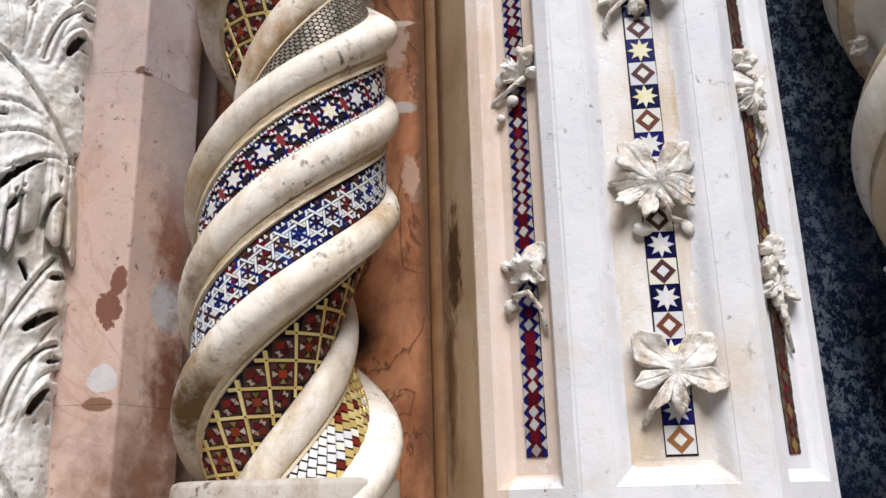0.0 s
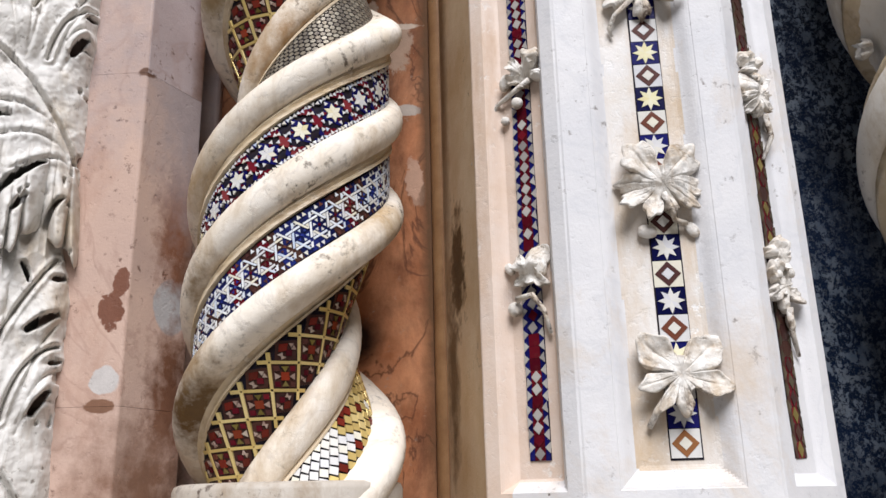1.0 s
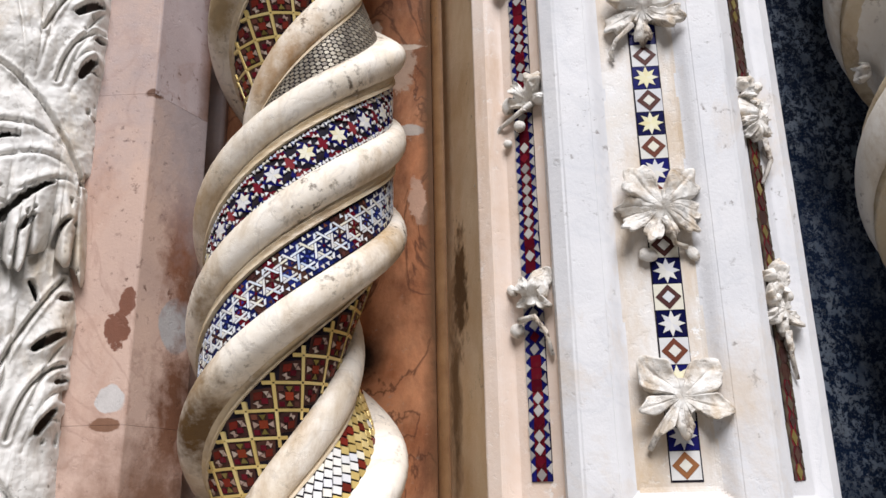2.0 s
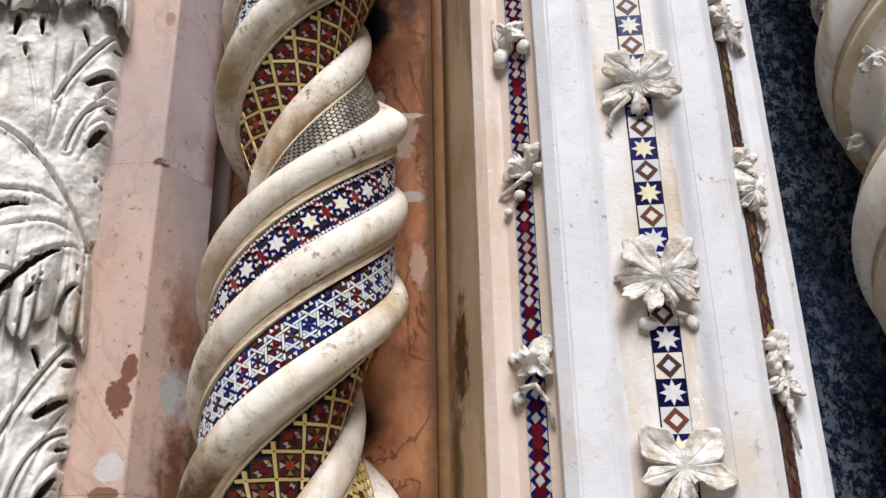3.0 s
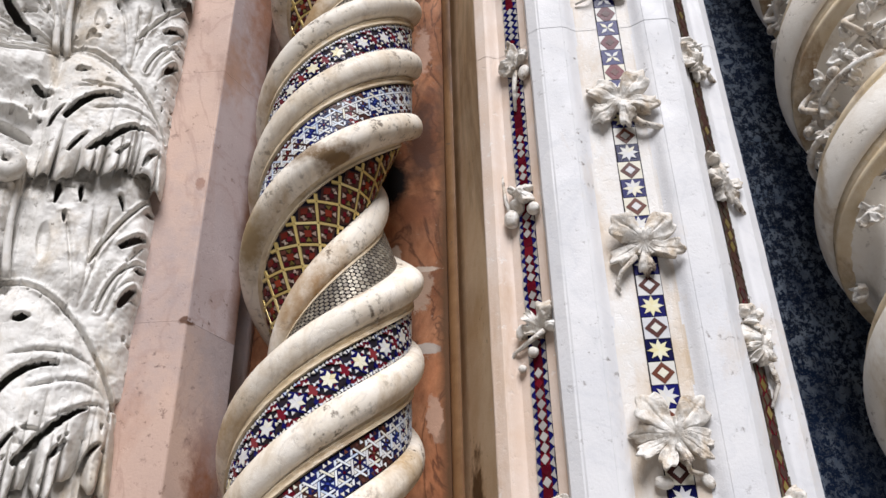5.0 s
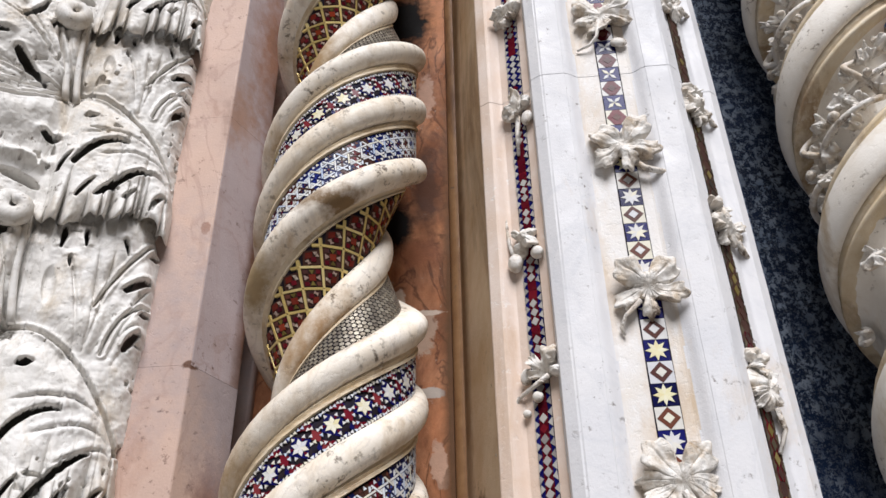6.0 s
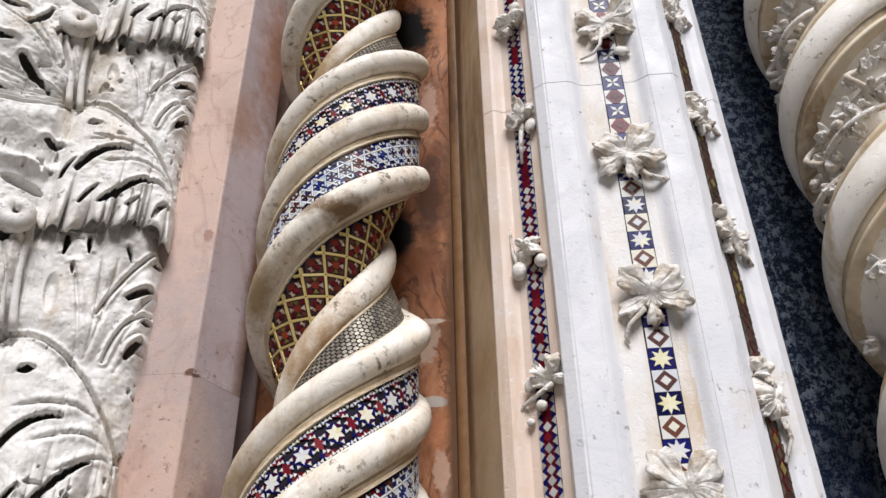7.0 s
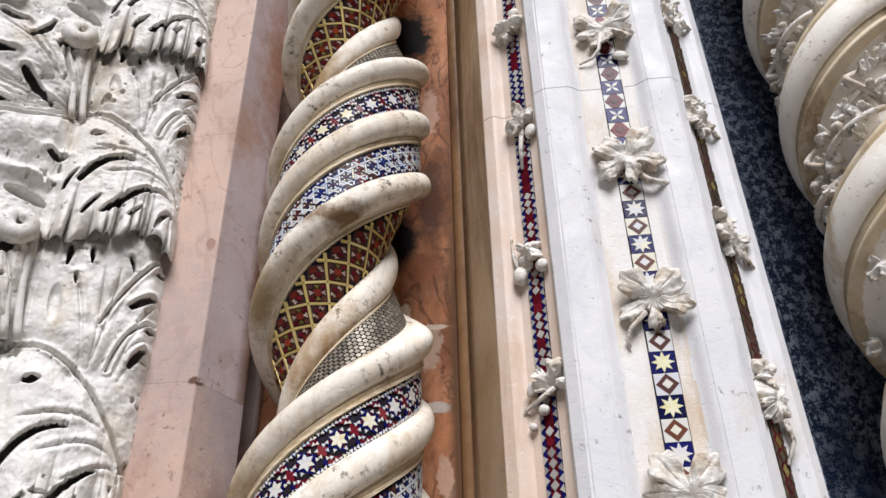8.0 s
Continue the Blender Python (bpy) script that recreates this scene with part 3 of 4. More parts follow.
        if s := near(p, 0.08):
            d, up, along = stroke_distance(u[s], w[s], p)
            lip = 0.005 if st in SLITS else 0.010
            h[s] += lip * np.exp(-(((d - wide * 1.7) / 0.011) ** 2)) * (0.25 + 0.75 * np.clip(up + 0.4, 0, 1))
            slim = wide * 1.5 * (0.40 + 0.60 * np.sin(np.pi * np.clip(along * 0.75 + 0.2, 0.03, 0.97)))
            hole = np.exp(-((d / slim) ** 4))
            h[s] -= 0.02 * hole
            cut[s] = np.maximum(cut[s], hole)
    tooth = np.abs(np.sin(np.pi * wavy / 0.031)) ** 0.8
    lobe = np.abs(np.sin(np.pi * (wavy + 0.012) / 0.086))
    h -= own * (0.070 * (1 - tooth) ** 2 * np.exp(-v / 0.05) + 0.060 * (1 - lobe) ** 3 * np.exp(-v / 0.09) + 0.035 * np.clip(soft_noise(u * 22, zz * 4, 33), -0.3, 0.5) * np.exp(-v / 0.08))
    h -= own * 0.012 * np.exp(-v / 0.005)
    # the leaf below starts deep under the lip
    h -= np.clip((0.31 - u) / 0.03, 0, 1) * 0.030 * np.clip((v - 0.84) / 0.08, 0, 1)
    edge = np.clip((u + 0.013) / 0.05, 0, 1)
    h *= 0.22 + 0.78 * edge * (2 - edge)
    h += 0.012 * soft_noise(u * 14, zz * 12, row + 1) + 0.007 * soft_noise(u * 45, zz * 36, 21) + 0.0020 * soft_noise(u * 130, zz * 130, 22)
    pits = soft_noise(u * 75, zz * 60, 23) + 0.6 * soft_noise(u * 12, zz * 10, 24)
    h -= 0.014 * np.clip((pits - 0.44) * 8, 0, 1)
    h = np.maximum(h, -0.12)
    # lips curl downwards as they jut out
    drop = own * 0.016 * np.exp(-v / 0.03)
    pos = np.empty((nv + 1, nu + 2, 3))
    for c in range(3):
        pos[1:, 1:-1, c] = F0[c] + FU[c] * u + FN[c] * h + (zz - drop if c == 2 else 0)
        pos[0, 1:-1, c] = F0[c] + FU[c] * u1 + FN[c] * np.where(u1 < 0.31, np.maximum(h[0] - 0.030, -0.10), -0.13) + (low + np.where(u1 < 0.31, 0.060, 0.0) if c == 2 else 0)
        # both sides run back towards the backing to keep light out behind the leaves
        pos[:, 0, c] = pos[:, 1, c] - FN[c] * 0.17
        pos[:, -1, c] = pos[:, -2, c] - FN[c] * 0.24
    nr, nc = nv + 1, nu + 2
    idx = np.arange(nr * nc).reshape(nr, nc)
    quads = np.stack([idx[:-1, :-1], idx[:-1, 1:], idx[1:, 1:], idx[1:, :-1]], axis=-1).reshape(-1, 4)[:, ::-1]
    # what is drilled deepest opens into the undercut behind the leaves
    deep = np.zeros((nr, nc), bool)
    deep[2:, 4:-1] = (cut[1:, 3:] > 0.30) | (h[1:, 3:] < -0.040)
    quads = quads[~deep.reshape(-1)[quads].all(axis=1)]
    me = bpy.data.meshes.new("acanthus_leaf")
    me.from_pydata(pos.reshape(-1, 3).tolist(), [], quads.tolist())
    me.materials.append(CARVED)
    me.polygons.foreach_set("use_smooth", [True] * len(me.polygons))
    leaf = new("acanthus_leaf", me)
    leaf.parent = panel


for k in range(len(ROWS) - 1):
    carve(k)
for k, zj in enumerate(ROWS[1:]):
    for u, z, r in ((0.352, -0.090, 0.040), (0.55, -0.02, 0.036)):
        turn = [(u + r * math.cos(0.55 * i - 2.6) * (1 - i / 24), zj + z + r * math.sin(0.55 * i - 2.6) * (1 - i / 24) * -1, 0.035 + 0.0022 * i) for i in range(15)]
        part("curled_tip", tube(turn, [0.021 * math.sin(math.pi * (i + 2) / 18) + 0.004 for i in range(15)], 10, on_panel), CARVED, panel, smooth=True)
    for u in (0.318, 0.345):
        rise = [(u - 0.03 * (1 - i / 9) ** 2, zj - 0.36 + 0.030 * i, 0.016 + 0.002 * i) for i in range(10)]
        part("stalk", tube(rise, [0.0095 - 0.0003 * i for i in range(10)], 10, on_panel), CARVED, panel, smooth=True)
part("border", prism([tuple((F0 + FU * a + FN * b)[:2]) for a, b in ((-0.016, -0.06), (-0.016, 0.004), (0.004, 0.010), (0.004, -0.06))], 1.56, TOP), CARVED, panel, "thin plain fillet along the carving")

# ---- carved column ----
BX, BY, BP = 1.20, 1.9, 0.96
column2 = thing("carved_column", "cream marble spiral column with vine scrolls between the rolls", "column", (BX, BY, 0))
for c in (67, 247):
    part("roll", spiral_strip(roll_profile(c, 24, 0.226, 0.222, 0.252), pitch=BP), PALE, column2, smooth=True)
    part("fillet", spiral_strip([(c + 23, 0.20), (c + 24, 0.224), (c + 29, 0.212), (c + 33, 0.212), (c + 35, 0.224), (c + 38, 0.228), (c + 41, 0.224), (c + 43, 0.18)], pitch=BP), FILLET, column2, smooth=True)
    part("fillet", spiral_strip([(c - 38, 0.18), (c - 36, 0.224), (c - 33, 0.229), (c - 29, 0.226), (c - 26, 0.216), (c - 24, 0.226), (c - 23, 0.2)], pitch=BP), FILLET, column2, smooth=True)
    part("band", spiral_strip([(c + 41, 0.20), (c + 44, 0.182), (c + 60, 0.162), (c + 92, 0.156), (c + 124, 0.162), (c + 141, 0.182), (c + 144, 0.2)], z1=2.93, pitch=BP), PALE, column2, smooth=True)
    part("band", spiral_strip([(c + 41, 0.20), (c + 43, 0.175), (c + 50, 0.125), (c + 70, 0.112), (c + 92, 0.110), (c + 114, 0.112), (c + 134, 0.125), (c + 142, 0.175), (c + 144, 0.2)], z0=2.93, pitch=BP), PALE, column2, "deeply undercut band behind the vines", smooth=True)


def on_shaft(phi, z, h, radius=0.180):
    return Vector(((radius + h) * math.sin(radians(phi)), -(radius + h) * math.cos(radians(phi)), z))


# ---- leaf bosses ----
def leaf_mesh(lobes, size, height, teeth=5, seed=0.0, n=200, m=16):
    """A carved leaf: lobes (degrees, length, half-width in degrees) round a centre, bent, veined, with a thick toothed edge."""
    rows = []
    which_turn = [math.sin(5.1 * w + seed) for w in range(len(lobes))]
    for i in range(m + 1):
        k = i / m
        row = []
        for j in range(n):
            th = 360 * j / n
            r, near, own, which = 0.34, 9.0, 0.4, 0
            for w, (a, ln, hw) in enumerate(lobes):
                hw *= 0.93
                d = (th - a + 180) % 360 - 180
                if abs(d) < hw:
                    x = d / hw
                    v = ln * math.cos(x * math.pi / 2) ** 0.27 * (0.94 + 0.06 * math.cos(x * math.pi * (teeth // 2) + 0.5 * which_turn[w])) * (1 + 0.05 * noise.noise((th * 0.06, seed, w)))
                    if v > r:
                        r, near, own, which = v, x, ln, w
            rr = r * k
            tilt = 0.55 * math.sin(which * 2.4 + seed * 1.7)
            h = height * (0.68 + 0.20 * math.sin(math.pi * min(rr, 1)) + 0.8 * tilt * rr * rr - 0.10 * rr ** 3)
            if near < 5:
                h -= height * 0.12 * math.exp(-((near / 0.06) ** 2)) * math.sin(math.pi * min(1, k * 1.05)) * min(1, k * 1.5)
                h += height * 0.34 * (abs(near) ** 2) * k * k * math.sin(which * 3.3 + seed + 2)
                h -= height * 0.50 * max(0, abs(near) - 0.80) / 0.20 * max(0, k - 0.25)
            h += height * 0.60 * noise.noise((math.cos(radians(th)) * rr * 2.0 + seed, math.sin(radians(th)) * rr * 2.0, seed))
            h += height * 0.08 * noise.noise((math.cos(radians(th)) * rr * 8 + seed, math.sin(radians(th)) * rr * 8, seed))
            row.append((size * rr * math.cos(radians(th)), size * rr * math.sin(radians(th)), max(h, height * 0.22)))
        rows.append(row)
    rows.append([(x * 0.99, y * 0.99, z - min(0.009, z * 0.5)) for x, y, z in rows[-1]])
    rows.append([(x * 0.80, y * 0.80, max(z - 0.012, -0.002)) for x, y, z in rows[-1]])
    rows.append([(x * 0.55, y * 0.55, -0.004) for x, y, z in rows[-1]])
    rows[0] = [(0.0005 * math.cos(2 * math.pi * j / n), 0.0005 * math.sin(2 * math.pi * j / n), rows[0][0][2]) for j in range(n)]
    return grid_mesh(rows, True)


def fruit_mesh(r, long=1.0, dimple=0.25, n=18, m=12):
    rows = []
    for i in range(m + 1):
        a = math.pi * i / m
        rr = max(r * math.sin(a), 0.0004)
        rows.append([(rr * math.cos(2 * math.pi * j / n) * (1 + 0.04 * math.sin(3 * 2 * math.pi * j / n)), -r * long * math.cos(a) * (1 - dimple * math.exp(-((math.pi - a) / 0.4) ** 2)), rr * math.sin(2 * math.pi * j / n)) for j in range(n)])
    return grid_mesh(rows, True)


def fruit(parent, x, y, z, r, long=1.0, turn=0.0, name="fruit"):
    ob = part(name, fruit_mesh(r, long), BOSS, parent, smooth=True)
    ob.matrix_local = pose(x, y, z * 0.8, 0, 0, turn) @ Matrix.Diagonal((0.72, 0.76, 0.66 if name == "fruit" else 0.5, 1))
    return ob


def stem(parent, pts, r0=0.006, r1=0.003):
    n = len(pts)
    return part("stem", tube(pts, [r0 + (r1 - r0) * k / (n - 1) for k in range(n)], 8), BOSS, parent, smooth=True)


def boss(face, u, z, lobes, size, height, seed, teeth=5, turn=0.0, parent=None):
    ob = part("leaf_boss", leaf_mesh(lobes, size, height * 1.12, teeth, seed), BOSS, parent or pier, "carved marble leaf, worn and stained ochre", smooth=True)
    ob.matrix_local = face.floor_pose(u, z, 0.0, turn)
    return ob


BROAD = [(137, 1.05, 38), (40, 1.05, 38), (196, 0.86, 24), (342, 0.98, 30), (272, 0.80, 27), (236, 0.86, 15)]
OAK = [(128, 1.08, 38), (48, 1.02, 38), (176, 0.92, 20), (208, 1.0, 18), (356, 0.92, 22), (322, 0.86, 22), (246, 0.82, 26), (286, 0.72, 20)]
FIVE = [(135, 1.05, 40), (45, 1.05, 40), (205, 0.98, 30), (338, 1.0, 30), (270, 0.88, 26)]
mid_face = FACES[1]
UC = mid_face.w / 2 + 0.014
b1 = boss(mid_face, UC, 1.895, BROAD, 0.094, 0.036, 1.3, 5)
stem(b1, [(-0.02, -0.03, 0.02), (-0.045, -0.06, 0.018), (-0.06, -0.088, 0.008)], 0.008, 0.005)
b2 = boss(mid_face, UC, 2.245, OAK, 0.094, 0.038, 4.1, 7)
fruit(b2, -0.032, -0.086, 0.012, 0.018, 1.4, 80)
fruit(b2, 0.050, -0.085, 0.010, 0.015, 1.5, 35, "bud")
stem(b2, [(0.0, -0.02, 0.034), (0.012, -0.05, 0.03), (0.018, -0.07, 0.024), (0.04, -0.075, 0.016)], 0.006, 0.005)
b3 = boss(mid_face, UC, 2.672, FIVE, 0.088, 0.036, 7.7, 7)
stem(b3, [(-0.02, -0.03, 0.02), (-0.055, -0.065, 0.02), (-0.068, -0.088, 0.01), (-0.062, -0.105, 0.006)])
b4 = boss(mid_face, UC, 3.066, FIVE, 0.092, 0.040, 11.2, 7, 8)
stem(b4, [(0.0, -0.04, 0.03), (0.03, -0.075, 0.026), (0.065, -0.088, 0.018), (0.09, -0.092, 0.008)], 0.008, 0.007)
b5 = boss(mid_face, UC, 3.535, BROAD, 0.092, 0.040, 3.4, 7)
fruit(b5, 0.035, -0.100, 0.014, 0.021, 1.5, 80, "bud")
stem(b5, [(-0.01, -0.03, 0.03), (-0.02, -0.08, 0.022), (-0.04, -0.105, 0.016), (-0.075, -0.115, 0.006)])
b6 = boss(mid_face, UC, 3.96, OAK, 0.086, 0.036, 9.4, 6)

side_l = FACES[0]
UL = side_l.w / 2
SMALL = [(80, 1.1, 34), (12, 0.9, 30), (155, 0.9, 30), (280, 0.6, 34), (225, 0.7, 22)]
PAIR = [(62, 1.15, 36), (132, 1.0, 34), (205, 0.7, 28), (325, 0.8, 28)]
c1 = boss(side_l, UL + 0.012, 2.10, PAIR, 0.056, 0.030, 2.2, 5)
fruit(c1, -0.042, -0.060, 0.012, 0.020)
fruit(c1, 0.020, 0.012, 0.022, 0.020, 1.7, 6, "bud")
fruit(c1, -0.050, 0.020, 0.012, 0.013, 1.5, 40, "bud")
stem(c1, [(-0.03, -0.045, 0.022), (0.005, -0.042, 0.026), (0.022, -0.07, 0.016), (0.030, -0.115, 0.008)], 0.007, 0.004)
c2 = boss(side_l, UL + 0.020, 2.515, SMALL, 0.055, 0.028, 5.2, 6, -25)
fruit(c2, 0.004, -0.058, 0.016, 0.017)
fruit(c2, -0.040, -0.020, 0.016, 0.020, 1.35, 10, "bud")
fruit(c2, -0.012, -0.098, 0.012, 0.013, 1.0)
stem(c2, [(0.02, -0.01, 0.022), (-0.02, -0.045, 0.014), (-0.045, -0.07, 0.010), (-0.055, -0.15, 0.006), (-0.062, -0.20, 0.004)], 0.006, 0.003)
c3 = boss(side_l, UL, 2.865, PAIR, 0.050, 0.030, 6.6, 5, 180)
fruit(c3, -0.030, 0.052, 0.018, 0.022)
fruit(c3, 0.030, 0.060, 0.018, 0.026, 1.25)
fruit(c3, -0.012, 0.018, 0.026, 0.020)
stem(c3, [(0.035, 0.04, 0.014), (0.045, 0.0, 0.012), (0.052, -0.06, 0.008), (0.056, -0.10, 0.004)])
c4 = boss(side_l, UL + 0.008, 3.27, SMALL, 0.055, 0.030, 8.1, 6, 10)
fruit(c4, -0.030, 0.000, 0.018, 0.022, 1.5, 12, "bud")
fruit(c4, 0.020, -0.045, 0.016, 0.022, 1.4, -20, "bud")
stem(c4, [(0.0, -0.03, 0.02), (-0.02, -0.08, 0.012), (-0.035, -0.14, 0.006)], 0.007, 0.004)
c5 = boss(side_l, UL + 0.004, 3.64, OAK, 0.058, 0.034, 1.9, 7)
fruit(c5, 0.018, 0.055, 0.016, 0.022, 1.2)
c6 = boss(side_l, UL, 4.05, PAIR, 0.056, 0.03, 2.9, 6)

side_r = FACES[2]
UR = side_r.w / 2
for k, (z, seed) in enumerate(((2.06, 1.1), (2.45, 2.7), (2.86, 4.4), (3.235, 5.9), (3.63, 7.3), (4.02, 8.8))):
    d = boss(side_r, UR, z, OAK if k % 2 else FIVE, 0.058, 0.024, seed, 8, 20 * k)
    e = boss(side_r, UR - 0.004, z + 0.055, SMALL, 0.042, 0.026, seed + 3, 6, 40 * k)
    fruit(d, 0.016, -0.064, 0.012, 0.016, 1.3, 25 - 20 * k, "bud")
    fruit(d, -0.020, 0.020, 0.024, 0.012)
    fruit(d, 0.024, 0.030, 0.024, 0.011, 1.3, 30)
    stem(d, [(0.0, -0.04, 0.02), (0.01, -0.085, 0.014), (0.035 * (-1) ** k, -0.125, 0.006)], 0.007, 0.004)

# ---- vines on the carved column ----
vrng = random.Random(11)
for c in (67, 247):
    for step in range(0, 62):
        z = 2.0 + step * 0.045
        phi = c + 90 + 360 * z / BP
        face_phi = (phi + 180) % 360 - 180
        if not -125 < face_phi < 45:
            continue
        sparse = z < 2.95
        if sparse and step % 3:
            continue
        for side in (-1, 1):
            if sparse and side > 0:
                continue
            psi = 92 + side * vrng.uniform(6, 36)
            zz = z - (psi - 90) * BP / 360 * 0.5
            ph = c + psi + 360 * zz / BP
            ob = part("vine_leaf", leaf_mesh(vrng.choice((SMALL, PAIR, OAK)), vrng.uniform(0.026, 0.044), vrng.uniform(0.030, 0.044), 6, vrng.uniform(0, 9), 80, 8), BOSS, column2, smooth=True)
            n = Vector((math.sin(radians(ph)), -math.cos(radians(ph)), 0))
            t = Vector((0, 0, 1)).cross(n)
            ob.matrix_local = Matrix.Translation(on_shaft(ph, zz, -0.004)) @ Matrix((t, Vector((0, 0, 1)), n)).transposed().to_4x4() @ Matrix.Rotation(vrng.uniform(0, 6.28), 4, "Z")
        if step % 2 == 0:
            fr = part("berry", fruit_mesh(vrng.uniform(0.010, 0.016), vrng.uniform(1, 1.4)), BOSS, column2, smooth=True)
            fr.matrix_local = Matrix.Translation(on_shaft(phi + vrng.uniform(-6, 6), z, 0.036)) @ Matrix.Rotation(vrng.uniform(0, 3), 4, "Y")
    for wave in (0, 1):
        pts = []
        for i in range(260):
            z = 2.92 + i * 0.0072
            psi = 92 + 32 * math.sin(i * 0.16 + wave * math.pi)
            pts.append(on_shaft(c + psi + 360 * z / BP, z, 0.014 + 0.030 * math.sin(i * 0.32)))
        part("vine", tube(pts, [0.0095] * len(pts), 7), BOSS, column2, smooth=True)

# ---- mosaic materials ----
G_WHITE = glass_piece("white_glass", [(0.70, 0.68, 0.63), (0.60, 0.60, 0.62), (0.72, 0.68, 0.54)], 0.2)
G_PALE = glass_piece("pale_blue_glass", [(0.60, 0.65, 0.72), (0.78, 0.79, 0.79), (0.46, 0.54, 0.68), (0.72, 0.72, 0.70)], 0.12)
G_YELLOW = glass_piece("yellow_glass", [(0.72, 0.68, 0.42), (0.74, 0.71, 0.54), (0.70, 0.62, 0.34)], 0.2)
G_CREAM = glass_piece("cream_glass", [(0.74, 0.69, 0.50), (0.76, 0.73, 0.60), (0.70, 0.62, 0.36)], 0.2)
G_BLUE = glass_piece("blue_glass", [(0.006, 0.006, 0.075), (0.010, 0.011, 0.11), (0.004, 0.005, 0.04)], 0.14)
G_RED = glass_piece("dark_red_glass", [(0.11, 0.006, 0.014), (0.065, 0.004, 0.010), (0.15, 0.010, 0.018)], 0.14)
G_CRIMSON = glass_piece("crimson_glass", [(0.16, 0.012, 0.022), (0.10, 0.010, 0.020), (0.20, 0.03, 0.035)], 0.14)
G_BRIGHT = glass_piece("red_glass", [(0.17, 0.020, 0.012), (0.10, 0.016, 0.010)], 0.14)
G_SCARLET = glass_piece("scarlet_glass", [(0.28, 0.040, 0.015), (0.16, 0.02, 0.012), (0.22, 0.045, 0.015)], 0.14)
G_BROWN = glass_piece("brown_glass", [(0.10, 0.035, 0.025), (0.07, 0.03, 0.03), (0.15, 0.05, 0.03)], 0.2)
G_GOLD = glass_piece("gold_glass", [(0.76, 0.58, 0.22), (0.56, 0.42, 0.15), (0.86, 0.70, 0.32)], 0.3, 0.4)
G_GREY = glass_piece("grey_glass", [(0.20, 0.17, 0.13), (0.27, 0.24, 0.19), (0.14, 0.12, 0.10), (0.33, 0.30, 0.24)], 0.22, 0.3)
G_MID = glass_piece("mid_blue_glass", [(0.02, 0.035, 0.24), (0.012, 0.02, 0.15), (0.05, 0.08, 0.30)], 0.3)
G_DEEP = glass_piece("deep_blue_glass", [(0.010, 0.014, 0.10), (0.006, 0.009, 0.05), (0.014, 0.022, 0.14)], 0.2)
G_GROUND = glass_piece("dark_brown_glass", [(0.065, 0.028, 0.02), (0.045, 0.02, 0.018)], 0.2)
G_UMBER = glass_piece("umber_glass", [(0.05, 0.04, 0.025), (0.10, 0.08, 0.05), (0.03, 0.025, 0.02)], 0.2)
G_RUST = glass_piece("rust_brown_glass", [(0.30, 0.13, 0.05), (0.22, 0.09, 0.04)], 0.2)
G_DULL = glass_piece("dull_pink_glass", [(0.42, 0.32, 0.27), (0.30, 0.20, 0.16), (0.50, 0.42, 0.34)], 0.3)
G_OLIVE = glass_piece("olive_gold_glass", [(0.24, 0.19, 0.05), (0.14, 0.11, 0.03), (0.32, 0.26, 0.09)], 0.24, 0.4)


def tess_mesh(name, poly, to3, lift, material):
    """A small slab over a flat outline, carried onto a surface by to3(x, y, height)."""
    n = len(poly)
    verts = [to3(x, y, lift) for x, y in poly] + [to3(x, y, -0.002) for x, y in poly]
    faces = [tuple(range(n))] + [(i + n, (i + 1) % n + n, (i + 1) % n, i) for i in range(n)]
    me = bpy.data.meshes.new(name)
    me.from_pydata([tuple(v) for v in verts], [], faces)
    me.materials.append(material)
    return me


class Mosaic:
    """Pieces on shared meshes: the near ones as objects, the others joined."""

    def __init__(self, parent, most=300):
        self.parent, self.left, self.rest = parent, most, {}

    def lay(self, me, m, near):
        if near and self.left > 0:
            self.left -= 1
            ob = new("tessera", me)
            ob.parent = self.parent
            ob.matrix_local = m
            return
        vs, fs = self.rest.setdefault(me.materials[0].name, ([], []))
        k = len(vs)
        vs += [tuple(m @ v.co) for v in me.vertices]
        fs += [tuple(i + k for i in p.vertices) for p in me.polygons]

    def close(self):
        for name, (vs, fs) in self.rest.items():
            me = bpy.data.meshes.new("tesserae")
            me.from_pydata(vs, [], fs)
            me.materials.append(bpy.data.materials[name])
            ob = new("tesserae", me)
            ob.parent = self.parent
            tagged(ob, kind="stuff")


def flat(x, y, h):
    return (x, y, h)


def diamond(rx, ry=None, cx=0.0, cy=0.0):
    ry = ry or rx
    return [(cx + rx, cy), (cx, cy + ry), (cx - rx, cy), (cx, cy - ry)]


def turned(poly, deg, cx=0.0, cy=0.0):
    c, s = math.cos(radians(deg)), math.sin(radians(deg))
    return [(cx + x * c - y * s, cy + x * s + y * c) for x, y in poly]


def rect(w, h, cx=0.0, cy=0.0):
    return [(cx - w / 2, cy - h / 2), (cx + w / 2, cy - h / 2), (cx + w / 2, cy + h / 2), (cx - w / 2, cy + h / 2)]


# ---- mosaic strips of the pier ----
trng = random.Random(3)
strip = part("mosaic_strip", prism([tuple(mid_face.at(u, 0, o - mid_face.depth)[:2]) for u, o in ((UC - 0.028, -0.005), (UC + 0.028, -0.005), (UC + 0.028, 0.001), (UC - 0.028, 0.001))], 1.752, TOP), GROUT, pier, "strip of star and diamond mosaic")
mo = Mosaic(strip, 300)
R8 = 0.0245
